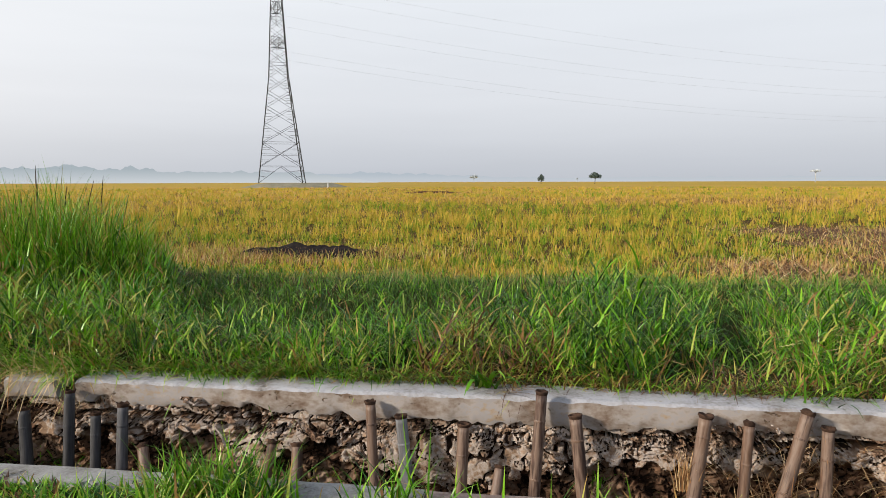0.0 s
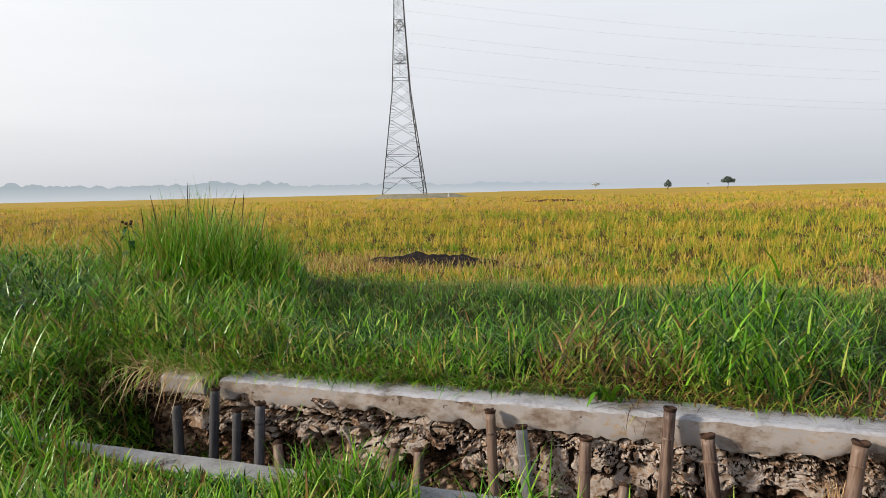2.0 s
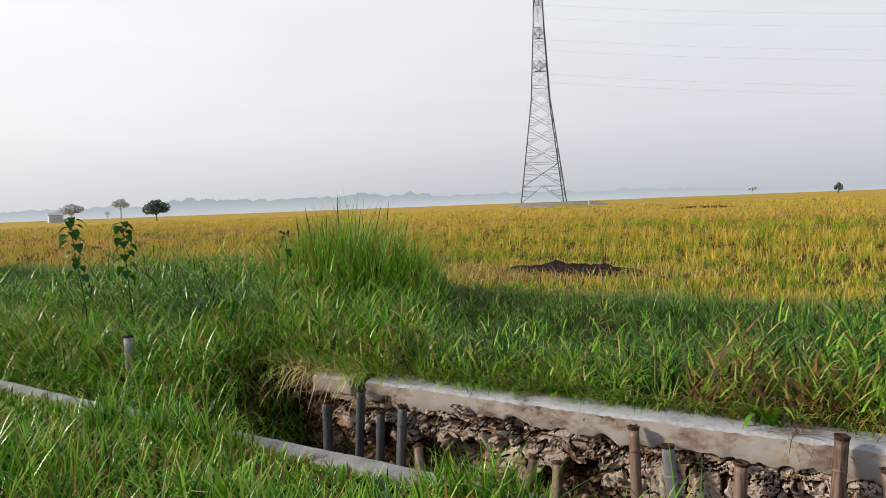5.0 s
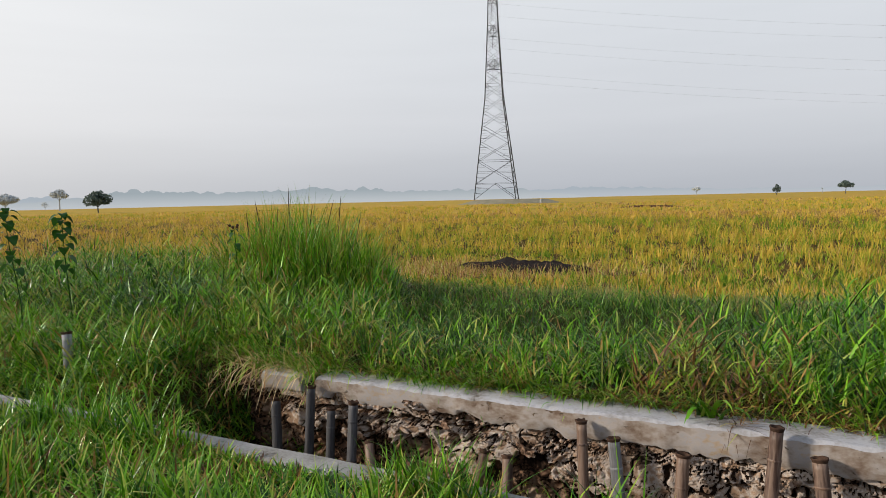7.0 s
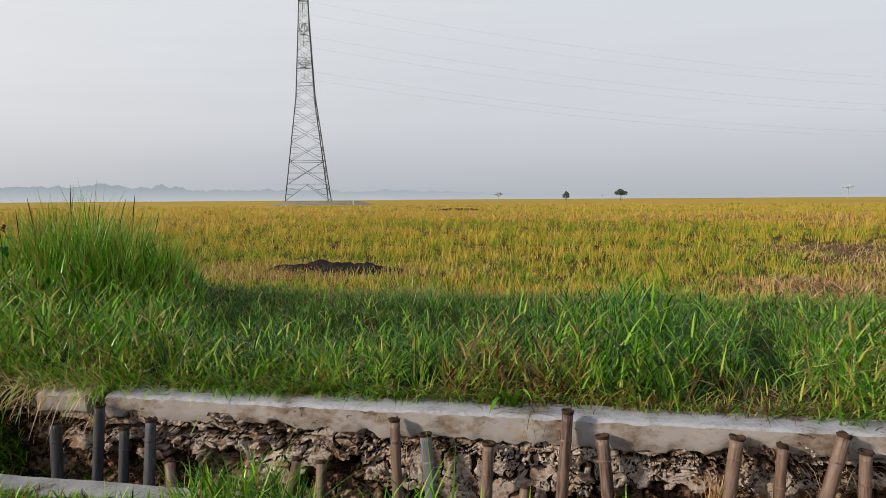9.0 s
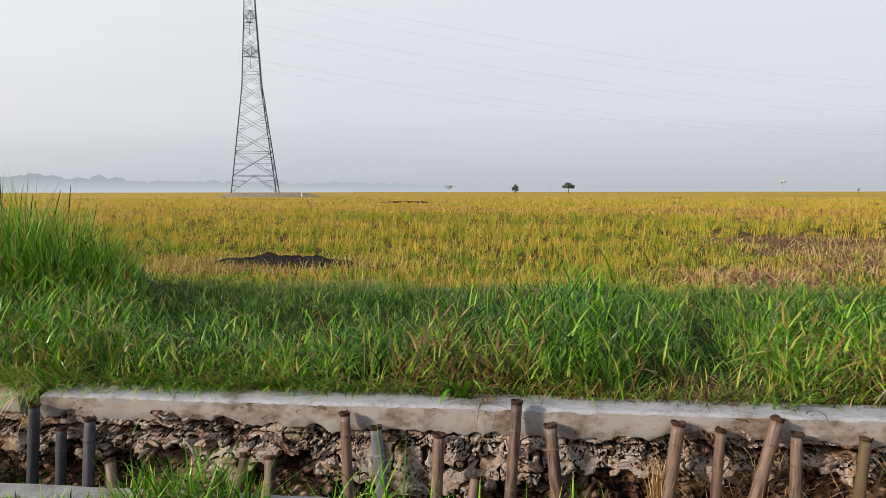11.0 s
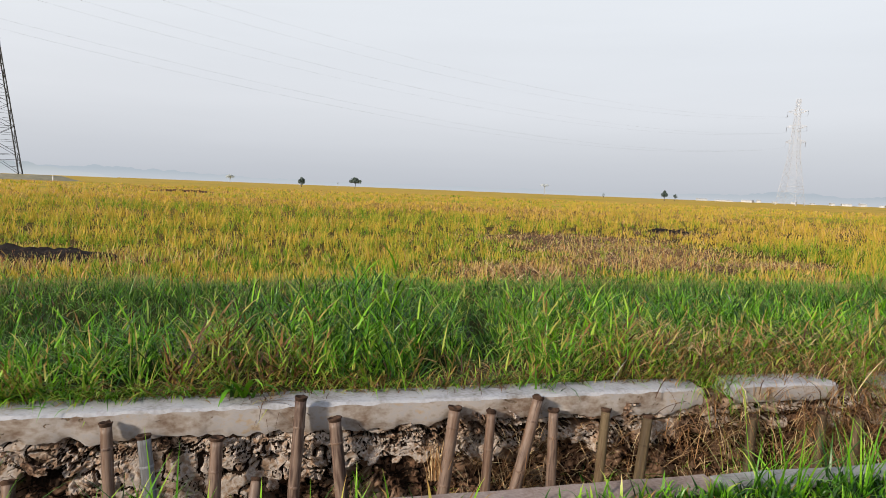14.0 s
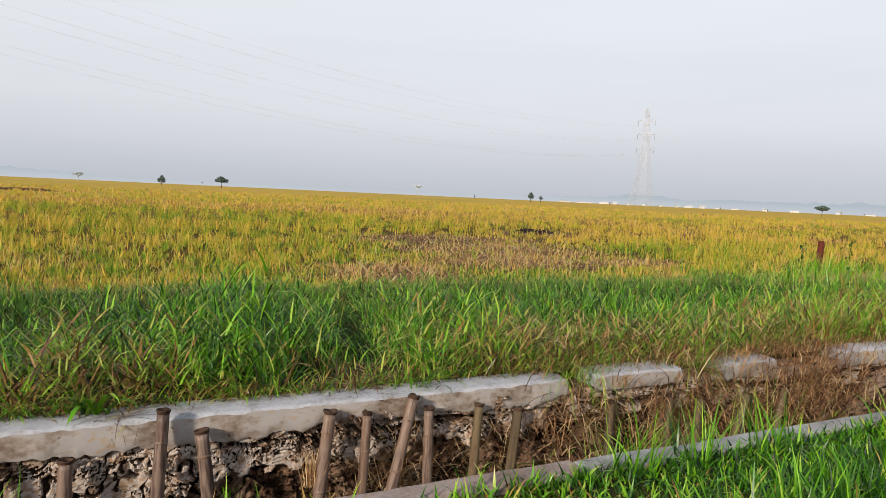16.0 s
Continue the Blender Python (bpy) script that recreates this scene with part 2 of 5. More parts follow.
def ground_mat():
    """Soil and thatch by the ditch, dark stubble soil and ripe crop beyond the dyke."""
    m, n, l, p = node_mat("ground_soil")
    co = n.new("ShaderNodeTexCoord")
    sep = n.new("ShaderNodeSeparateXYZ")
    l.new(co.outputs["Object"], sep.inputs[0])
    big, mid, fine = [n.new("ShaderNodeTexNoise") for _ in range(3)]
    for q, s in ((big, 0.035), (mid, 0.9), (fine, 14)):
        q.inputs["Scale"].default_value, q.inputs["Detail"].default_value = s, 6
        l.new(co.outputs["Object"], q.inputs["Vector"])
    lay = n.new("ShaderNodeMapping")
    lay.inputs["Scale"].default_value = (0.35, 1.6, 1)
    l.new(co.outputs["Object"], lay.inputs[0])
    l.new(lay.outputs[0], big.inputs["Vector"])
    near = ramp_node(n, [(0.3, (0.016, 0.012, 0.007)), (0.5, (0.03, 0.032, 0.011)), (0.7, (0.06, 0.04, 0.02))])
    l.new(mid.outputs[0], near.inputs[0])
    crop = ramp_node(n, [(0.3, (0.21, 0.19, 0.035)), (0.43, (0.32, 0.235, 0.04)), (0.55, (0.40, 0.25, 0.045)), (0.70, (0.30, 0.22, 0.06))])
    l.new(big.outputs[0], crop.inputs[0])
    stub = ramp_node(n, [(0.3, (0.03, 0.025, 0.006)), (0.5, (0.075, 0.052, 0.012)), (0.7, (0.09, 0.048, 0.018))])
    l.new(mid.outputs[0], stub.inputs[0])
    far = n.new("ShaderNodeMapRange")
    far.inputs["From Min"].default_value, far.inputs["From Max"].default_value = 30, 80
    l.new(sep.outputs["Y"], far.inputs[0])
    f1 = n.new("ShaderNodeMix")
    f1.data_type = "RGBA"
    l.new(far.outputs[0], f1.inputs["Factor"])
    l.new(stub.outputs[0], f1.inputs["A"])
    l.new(crop.outputs[0], f1.inputs["B"])
    edge = n.new("ShaderNodeMapRange")
    edge.inputs["From Min"].default_value, edge.inputs["From Max"].default_value = 8.8, 9.6
    l.new(sep.outputs["Y"], edge.inputs[0])
    f2 = n.new("ShaderNodeMix")
    f2.data_type = "RGBA"
    l.new(edge.outputs[0], f2.inputs["Factor"])
    l.new(near.outputs[0], f2.inputs["A"])
    l.new(f1.outputs["Result"], f2.inputs["B"])
    l.new(f2.outputs["Result"], p.inputs["Base Color"])
    bp = n.new("ShaderNodeBump")
    bp.inputs["Strength"].default_value, bp.inputs["Distance"].default_value = 0.7, 0.03
    l.new(fine.outputs[0], bp.inputs["Height"])
    l.new(bp.outputs[0], p.inputs["Normal"])
    p.inputs["Roughness"].default_value = 0.95
    p.inputs["Specular IOR Level"].default_value = 0.05
    return m


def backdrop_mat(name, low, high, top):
    """Distant woods: a plain glowing colour with morning haze painted in, paling to mist at the foot."""
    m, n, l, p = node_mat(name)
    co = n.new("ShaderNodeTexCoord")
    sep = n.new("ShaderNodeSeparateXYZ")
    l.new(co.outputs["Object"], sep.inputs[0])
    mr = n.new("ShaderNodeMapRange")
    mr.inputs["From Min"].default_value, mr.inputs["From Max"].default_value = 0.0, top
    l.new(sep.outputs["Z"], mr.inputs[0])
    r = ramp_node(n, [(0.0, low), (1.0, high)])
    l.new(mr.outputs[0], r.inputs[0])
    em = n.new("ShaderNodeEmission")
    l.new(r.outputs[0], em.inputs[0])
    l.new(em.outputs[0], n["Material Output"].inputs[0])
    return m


M_GROUND = ground_mat()
M_WOODS = backdrop_mat("haze_glow_woods", (0.61, 0.645, 0.68), (0.40, 0.46, 0.50), 20)
M_HILLS = backdrop_mat("haze_glow_far_woods", (0.57, 0.605, 0.655), (0.46, 0.52, 0.58), 24)


# ---- mesh helpers ----
def part(name, bm, material, parent=None, label="", smooth=False):
    me = bpy.data.meshes.new(name)
    bm.to_mesh(me)
    bm.free()
    me.materials.append(material)
    if smooth:
        me.shade_smooth()
    ob = new(name, me)
    ob.parent = parent
    return tagged(ob, label)


def thing(name, m=None):
    ob = new(name)
    ob.empty_display_size = 0.1
    ob.matrix_basis = m or Matrix()
    return ob


def mesh_object(name, verts, faces, material, smooth=False, parent=None):
    me = bpy.data.meshes.new(name)
    me.from_pydata([tuple(v) for v in verts], [], faces)
    me.materials.append(material)
    if smooth:
        me.shade_smooth()
        me.set_sharp_from_angle(angle=radians(smooth if smooth > 1 else 75))
    me.update()
    ob = new(name, me)
    ob.parent = parent
    return ob


def add_bar(bm, a, b, r, sides=4, r2=None):
    """A bar of the given half-thickness from a to b."""
    a, b = Vector(a), Vector(b)
    q = (b - a).to_track_quat("Z", "Y")
    rings = []
    for c, rr in ((a, r), (b, r if r2 is None else r2)):
        rings.append([bm.verts.new(c + q @ Vector((rr * math.cos(2 * math.pi * (i + 0.5) / sides), rr * math.sin(2 * math.pi * (i + 0.5) / sides), 0))) for i in range(sides)])
    for i in range(sides):
        j = (i + 1) % sides
        bm.faces.new((rings[0][i], rings[0][j], rings[1][j], rings[1][i]))
    bm.faces.new(rings[0][::-1])
    bm.faces.new(rings[1])


def add_tube(bm, pts, radii, sides=6):
    """One closed tube along the points, with a radius at each."""
    rings = []
    for i, c in enumerate(pts):
        q = (pts[min(i + 1, len(pts) - 1)] - pts[max(i - 1, 0)]).to_track_quat("Z", "Y")
        rings.append([bm.verts.new(c + q @ Vector((radii[i] * math.cos(2 * math.pi * k / sides), radii[i] * math.sin(2 * math.pi * k / sides), 0))) for k in range(sides)])
    for a, b in zip(rings, rings[1:]):
        for k in range(sides):
            bm.faces.new((a[k], a[(k + 1) % sides], b[(k + 1) % sides], b[k]))
    bm.faces.new(rings[0][::-1])
    bm.faces.new(rings[-1])


def add_box(bm, lo, hi):
    x0, y0, z0 = lo
    x1, y1, z1 = hi
    v = [bm.verts.new(c) for c in ((x0, y0, z0), (x1, y0, z0), (x1, y1, z0), (x0, y1, z0), (x0, y0, z1), (x1, y0, z1), (x1, y1, z1), (x0, y1, z1))]
    for f in ((3, 2, 1, 0), (4, 5, 6, 7), (0, 1, 5, 4), (1, 2, 6, 5), (2, 3, 7, 6), (3, 0, 4, 7)):
        bm.faces.new([v[i] for i in f])


rng = np.random.default_rng(7)


def vnoise(x, y, size, seed):
    """Smooth value noise, 0 to 1."""
    x, y = np.asarray(x) / size, np.asarray(y) / size
    xi, yi = np.floor(x).astype(np.int64), np.floor(y).astype(np.int64)
    u, v = x - xi, y - yi
    u, v = u * u * (3 - 2 * u), v * v * (3 - 2 * v)

    def h(i, j):
        k = (i * 374761393 + j * 668265263 + seed * 974634777) & 0x7FFFFFFF
        k = ((k ^ (k >> 13)) * 1274126177) & 0x7FFFFFFF
        return ((k ^ (k >> 16)) & 0xFFFF) / 65535.0

    return (h(xi, yi) * (1 - u) + h(xi + 1, yi) * u) * (1 - v) + (h(xi, yi + 1) * (1 - u) + h(xi + 1, yi + 1) * u) * v


def sstep(a, b, x):
    t = np.clip((np.asarray(x, float) - a) / (b - a), 0, 1)
    return t * t * (3 - 2 * t)


def ground_z(x, y):
    """Height of the ground: near bank, ditch, far bank, dyke, field."""
    x, y = np.asarray(x, float), np.asarray(y, float)
    bed = -0.9 + 0.75 * sstep(-3.95, -4.75, x) * sstep(2.9, 3.9, y) + 0.06 * vnoise(x, y, 0.4, 3)
    bank = -0.05 + 0.10 * sstep(5.6, 8.3, y) + 0.16 * sstep(-4.0, -6.5, x) * sstep(4.6, 6.5, y) + 0.05 * (vnoise(x, y, 1.1, 5) - 0.5)
    field = -0.36 + 0.9 * sstep(130, 1000, np.hypot(x, y)) + 0.06 * (vnoise(x, y, 2.3, 8) - 0.5)
    z = np.where(y < 2.70, -0.04 + 0.03 * (vnoise(x, y, 0.5, 2) - 0.5), np.where(y < 4.335, bed, bank))
    k = sstep(8.7, 10.0, y)
    return np.where(y > 8.7, bank * (1 - k) + field * k, z)


def blades(name, material, px, py, pz, length, width, tone, lean=0.15, curl=0.9, steps=4, tip_tone=0.0, heading=None, parent=None, lean0=0.03):
    """Grass blades as one mesh: tapered strips that rise, lean and curl over. Returns the object."""
    n = len(px)
    length, width, tone = (np.broadcast_to(np.asarray(a, float), (n,)) for a in (length, width, tone))
    az = rng.uniform(0, 2 * math.pi, n) if heading is None else heading
    th = np.abs(rng.normal(0, 1, n)) * lean + lean0
    k = np.abs(rng.normal(0, 1, n)) * curl + 0.1 * curl
    twist = rng.normal(0, 0.5, n)
    hx, hy = np.cos(az), np.sin(az)
    sx, sy = -np.sin(az + twist), np.cos(az + twist)
    pos = np.zeros((n, 2 * steps + 1, 3))
    x, z = np.zeros(n), np.zeros(n)
    for i in range(steps + 1):
        s = i / steps
        w = width * 0.5 * (1 - s ** 1.7) * (0.75 + 0.9 * min(s, 0.3))
        c = np.stack([px + hx * x, py + hy * x, pz + z], 1)
        if i < steps:
            off = np.stack([sx * w, sy * w, 0 * w], 1)
            pos[:, 2 * i], pos[:, 2 * i + 1] = c - off, c + off
        else:
            pos[:, 2 * steps] = c
        a = np.minimum(th + k * (s + 0.5 / steps) ** 1.4, 2.5)
        x, z = x + np.sin(a) * length / steps, z + np.cos(a) * length / steps
    quads = np.array([(2 * i, 2 * i + 1, 2 * i + 3, 2 * i + 2) for i in range(steps - 1)]).reshape(-1)
    loops = np.concatenate([quads, [2 * steps - 2, 2 * steps - 1, 2 * steps]]).astype(np.int64)
    starts = np.concatenate([np.arange(steps - 1) * 4, [4 * (steps - 1)]])
    m = 2 * steps + 1
    all_loops = (loops[None] + (np.arange(n) * m)[:, None]).reshape(-1)
    all_starts = (starts[None] + (np.arange(n) * len(loops))[:, None]).reshape(-1)
    me = bpy.data.meshes.new(name)
    me.vertices.add(n * m)
    me.loops.add(len(all_loops))
    me.polygons.add(len(all_starts))
    me.vertices.foreach_set("co", pos.reshape(-1).astype(np.float32))
    me.loops.foreach_set("vertex_index", all_loops.astype(np.int32))
    me.polygons.foreach_set("loop_start", all_starts.astype(np.int32))
    me.update(calc_edges=True)
    at = me.attributes.new("tone", "FLOAT", "POINT")
    rise = np.repeat(np.arange(steps + 1), 2)[:m] / steps
    # lighter tips over darker roots: leaf colour, plus painted shade in the gaps
    at.data.foreach_set("value", np.clip(tone[:, None] + tip_tone * rise[None] ** 2, 0, 1).reshape(-1).astype(np.float32))
    me.materials.append(material)
    me.shade_smooth()
    ob = new(name, me)
    ob.parent = parent
    return ob


# ---- ground ----
def steps_of(*runs):
    out = []
    for a, b, s in runs:
        out += list(np.arange(a, b - 1e-6, s))
    return out + [runs[-1][1]]


gx = steps_of((-4000, -400, 600), (-400, -40, 40), (-40, -14, 2), (-14, 16, 0.25), (16, 40, 2), (40, 400, 40), (400, 4000, 600))
gy = [-4000, -800, -200, -60, -20, -8, -4, -2, -1, 0, 0.5] + steps_of((1, 2.6, 0.2), (2.6, 2.64, 0.04)) + [2.69, 2.71] + steps_of((2.9, 4.3, 0.2), (4.3, 4.33, 0.03)) + [4.34] + steps_of((4.4, 10.4, 0.2), (10.4, 40, 1.2), (40, 200, 16), (200, 1000, 160), (1000, 4600, 600))
GX, GY = np.meshgrid(gx, gy)
GZ = ground_z(GX, GY)
nx = len(gx)
faces = [(j * nx + i, j * nx + i + 1, (j + 1) * nx + i + 1, (j + 1) * nx + i) for j in range(len(gy) - 1) for i in range(nx - 1)]
ground = mesh_object("ground", np.stack([GX, GY, GZ], -1).reshape(-1, 3), faces, M_GROUND, True)
tagged(ground, "flat farmland soil with a ditch, grassy banks and ripe crop land", "ground", kind="structure")

# ---- ditch: copings, walls, bed ----
def coping(x0, x1, y0, y1, top, depth, ragged, seed, label, tilt=0.0, material=None, face=None):
    """A cast concrete beam with a rounded, worn edge and a ragged lower edge."""
    n = max(6, int((x1 - x0) / 0.02))
    rows = []
    for i in range(n + 1):
        x = x0 + (x1 - x0) * i / n
        q = lambda s, k: noise.noise(Vector((x * s, seed * 7.1 + k, 0.3)))
        zt = top + 0.008 * q(1.3, 0) + 0.004 * q(7, 1) + tilt * (x - x0)
        zb = top - depth + ragged * (0.35 * q(1.7, 2) + 0.9 * max(0.0, q(4.5, 3) - 0.12) - 0.6 * max(0.0, q(6.3, 14) - 0.2) + 0.16 * q(27, 13)) + tilt * (x - x0)
        yf = y0 + 0.016 * q(1.1, 4) + 0.008 * q(6, 5)
        yb = y1 + 0.01 * q(2, 6)
        mid = (zt + zb) / 2
        end = 0.03 * (1 if i in (0, n) else 0)
        rows.append([(x, yf + 0.045, zb), (x, yf + 0.012, zb + 0.012), (x, yf + 0.005 * q(9, 7) + 0.004 * q(23, 17), zb + 0.25 * (zt - zb)), (x, yf + 0.004 * q(10, 8) + 0.003 * q(27, 18), mid), (x, yf + 0.003 * q(12, 9), zb + 0.75 * (zt - zb)), (x, yf, zt - 0.014 - 0.022 * abs(q(9, 11)) - end * 0.4), (x, yf + 0.012 + 0.022 * abs(q(7, 12)), zt - 0.003 - end * 0.3), (x, yf + 0.04, zt - end * 0.2),
                     (x, (yf + yb) / 2, zt + 0.003 * q(9, 8)), (x, yb - 0.02, zt), (x, yb, zt - 0.02), (x, yb, zb)])
    k = len(rows[0])
    verts = [v for r in rows for v in r]
    fs = [(i * k + j, i * k + (j + 1) % k, (i + 1) * k + (j + 1) % k, (i + 1) * k + j) for i in range(n) for j in range(k)]
    fs = [f[::-1] for f in fs] + [tuple(range(k)), tuple(n * k + j for j in range(k))[::-1]]
    ob = mesh_object("coping", verts, fs, material or M_CONCRETE_SKYLIT, 32)
    # front faces take the warmer material; only the top keeps the painted sky tint
    if face:
        ob.data.materials.append(face)
        for p in ob.data.polygons:
            p.material_index = int(p.index < n * k and p.index % k < 5)
    return tagged(ob, label, "concrete coping", kind="structure")


FAR = "weathered grey concrete coping along the ditch's far edge"
coping(-3.78, -3.36, 4.07, 4.345, -0.01, 0.15, 0.06, 8, "broken stub of grey concrete coping half under grass", 0.01, None, M_FACE)
coping(-3.2, 3.05, 4.06, 4.345, 0.0, 0.185, 0.115, 1, FAR, 0.0, None, M_FACE)
coping(3.31, 4.25, 4.05, 4.345, 0.012, 0.15, 0.03, 2, "broken slab of grey concrete coping with chipped ends", -0.006, None, M_FACE)
coping(4.80, 5.46, 4.07, 4.345, -0.005, 0.16, 0.04, 3, "broken slab of grey concrete coping with chipped ends", 0.008, None, M_FACE)
coping(6.48, 11.5, 4.06, 4.345, 0.01, 0.17, 0.04, 4, FAR, 0.0, None, M_FACE)
NEAR = "narrow pale concrete coping along the ditch's near edge"
coping(-9.5, -0.45, 2.61, 2.78, 0.0, 0.13, 0.01, 5, NEAR, 0.0, M_OLD_CONCRETE)
coping(-0.44, 2.1, 2.60, 2.765, -0.002, 0.13, 0.01, 6, "narrow concrete coping stained brown with mud", 0.0, M_STAINED)
coping(2.11, 9.5, 2.58, 2.74, 0.002, 0.13, 0.01, 7, NEAR, 0.0, M_OLD_CONCRETE)


def plaster_lost(x, z):
    """Over 0 where the plaster skin has fallen off the earth behind it."""
    p = Vector((x, z * 1.3, 0.0))
    v = 0.42 * noise.fractal(p * 1.9 + Vector((5, 2, 0)), 0.8, 2.0, 4) + 0.16 * noise.noise(p * 11)
    low = -0.48 + 0.07 * noise.noise(Vector((x * 1.1, 3, 0))) + 0.05 * noise.noise(Vector((x * 4.1, 3, 0))) + 0.10 * float(sstep(-0.9, -2.4, x)) - 0.08 * math.exp(-((x + 0.35) / 0.5) ** 2) + 0.08 * float(sstep(0.1, 0.45, x)) + 0.05 * float(sstep(0.9, 1.6, x)) + 0.05 * float(sstep(2.8, 3.6, x))
    v += 2.6 * (low - z) - 0.10 + 0.7 * float(sstep(-3.55, -3.8, x))
    seam = -0.235 + 0.035 * noise.noise(Vector((x * 1.7, 0, 2))) + 0.02 * noise.noise(Vector((x * 9, 0, 5)))
    v += 0.85 * math.exp(-((z - seam) / 0.026) ** 2) * (0.80 + 0.9 * noise.noise(Vector((x * 1.3, 7, 2))))
    return v


def wall_face(name, x0, x1, sx, sz, label):
    """Earth face under a broken skin of plaster plates."""
    nxw, nzw = int((x1 - x0) / sx), int(0.86 / sz)
    verts, fs, lost, deep = [], [], [], []
    for j in range(nzw + 1):
        for i in range(nxw + 1):
            x, z = x0 + (x1 - x0) * i / nxw, -0.95 + 0.86 * j / nzw
            p = Vector((x * 0.95, z * 1.1, 0.0))
            p = p + noise.noise_vector(p * 6) * 0.05
            f = 5.5 * noise.fractal(p * 2.3 + Vector((1, 4, 0)), 0.75, 2.0, 5)
            terrace = math.floor(f) + float(sstep(0.0, 0.18, f - math.floor(f)))
            crumb = float(sstep(-0.02, 0.22, noise.fractal(p * 2.4 + Vector((3, 1, 0)), 0.9, 2.0, 3)))
            g = 4.0 * noise.fractal(p * 11, 0.8, 2.0, 3)
            scale = math.floor(g) + float(sstep(0.0, 0.3, g - math.floor(g)))
            v = plaster_lost(x, z)
            slit = math.exp(-(noise.noise(p * 7.5 + Vector((9, 0, 3))) / 0.05) ** 2) * (0.25 + 0.75 * crumb) 
            v = max(v, 0.28 * slit - 0.17 + 0.08 * crumb)
            q = p + noise.noise_vector(p * 14) * 0.035
            band = math.exp(-((z + 0.275 + 0.05 * noise.noise(Vector((x * 2.1, 5, 1)))) / 0.055) ** 2) * float(sstep(-0.35, 0.1, noise.noise(Vector((x * 1.6, 9, 4)))))
            rough = max(band, float(sstep(0.10, 0.34, noise.fractal(p * 3.1 + Vector((8, 3, 0)), 0.9, 2.0, 3))))
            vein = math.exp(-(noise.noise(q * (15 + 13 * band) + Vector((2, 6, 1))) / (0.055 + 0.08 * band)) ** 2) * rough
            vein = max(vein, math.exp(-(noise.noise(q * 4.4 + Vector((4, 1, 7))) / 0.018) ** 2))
            gone = float(sstep(-0.03, 0.03, v))
            skin = 4.085 + 0.012 * (0.4 + 0.6 * crumb) * max(-3.0, min(3.0, terrace)) + 0.016 * crumb * scale - 0.02 * noise.noise(p * 1.7) - 0.004 * noise.fractal(p * 26, 0.8, 2.0, 2) * (0.3 + crumb)
            clod = 4.17 + 0.08 * min(1.0, max(0.0, v)) - 0.05 * noise.fractal(p * 5, 0.9, 2.0, 4) - 0.02 * noise.fractal(p * 22, 0.8, 2.0, 2)
            verts.append((x, min(skin * (1 - gone) + clod * gone + 0.038 * vein, 4.315), z))
            lost.append(v)
            deep.append(vein)
    w = nxw + 1
    fs = [(j * w + i, j * w + i + 1, (j + 1) * w + i + 1, (j + 1) * w + i) for j in range(nzw) for i in range(nxw)]
    # slot 2 blackens the cracks: dirt plus painted crevice shade
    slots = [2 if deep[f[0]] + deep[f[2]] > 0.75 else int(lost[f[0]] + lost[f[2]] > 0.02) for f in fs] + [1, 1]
    n0 = len(verts)
    back = [(x0, 4.325, -0.95), (x1, 4.325, -0.95), (x1, 4.325, -0.09), (x0, 4.325, -0.09)]
    verts += back
    fs.append((n0 + 3, n0 + 2, n0 + 1, n0))
    fs.append((*range(nzw * w, nzw * w + w), n0 + 2, n0 + 3))
    ob = mesh_object(name, verts, fs, M_MORTAR)
    ob.data.materials.append(M_EARTH)
    ob.data.materials.append(M_CRACK_DARK)
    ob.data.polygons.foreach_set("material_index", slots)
    return tagged(ob, label, "retaining wall", kind="structure")


wall = wall_face("wall_ditch", -4.05, 1.93, 0.0075, 0.0075, "broken tan plaster over brown earth with deep cracks and hollows")
wall_face("wall_earth", 1.93, 6.2, 0.012, 0.012, "brown earth wall with roots and scraps of old plaster")
wall_face("wall_ditch_end", 6.2, 11.5, 0.08, 0.05, "brown earth wall beside dead grass")
bm = bmesh.new()
add_box(bm, (-9.5, 2.64, -0.95), (9.5, 2.755, -0.11))
tagged(part("wall_near", bm, M_MORTAR), "mortar wall under the near coping", "retaining wall", kind="structure")
bm = bmesh.new()
add_box(bm, (-9.5, 2.70, -1.0), (11.5, 4.30, -0.842))
tagged(part("ditch_bed", bm, M_MUD), "dark wet mud on the ditch bottom", "ditch bed", kind="structure")


def flake(seed):
    """A thin broken plate of mortar with a jagged outline and a cupped face."""
    g = random.Random(seed)
    bm = bmesh.new()
    n = 12
    r = [g.uniform(0.6, 1.15) for _ in range(n)]
    rim = [(1.35 * r[i] * math.cos(2 * math.pi * i / n), r[i] * math.sin(2 * math.pi * i / n)) for i in range(n)]
    front = [bm.verts.new((x, g.uniform(-0.10, 0.10), z)) for x, z in rim]
    inner = [bm.verts.new((x * 0.55, -0.16 + g.uniform(-0.07, 0.07), z * 0.55)) for x, z in rim]
    back = [bm.verts.new((x * 0.92, 0.35, z * 0.92)) for x, z in rim]
    mid = bm.verts.new((0, -0.15, 0))
    for i in range(n):
        k = (i + 1) % n
        bm.faces.new((front[i], front[k], inner[k], inner[i]))
        bm.faces.new((inner[i], inner[k], mid))
        bm.faces.new((back[i], back[k], front[k], front[i]))
    bm.faces.new(back[::-1])
    bmesh.ops.recalc_face_normals(bm, faces=bm.faces)
    return bm


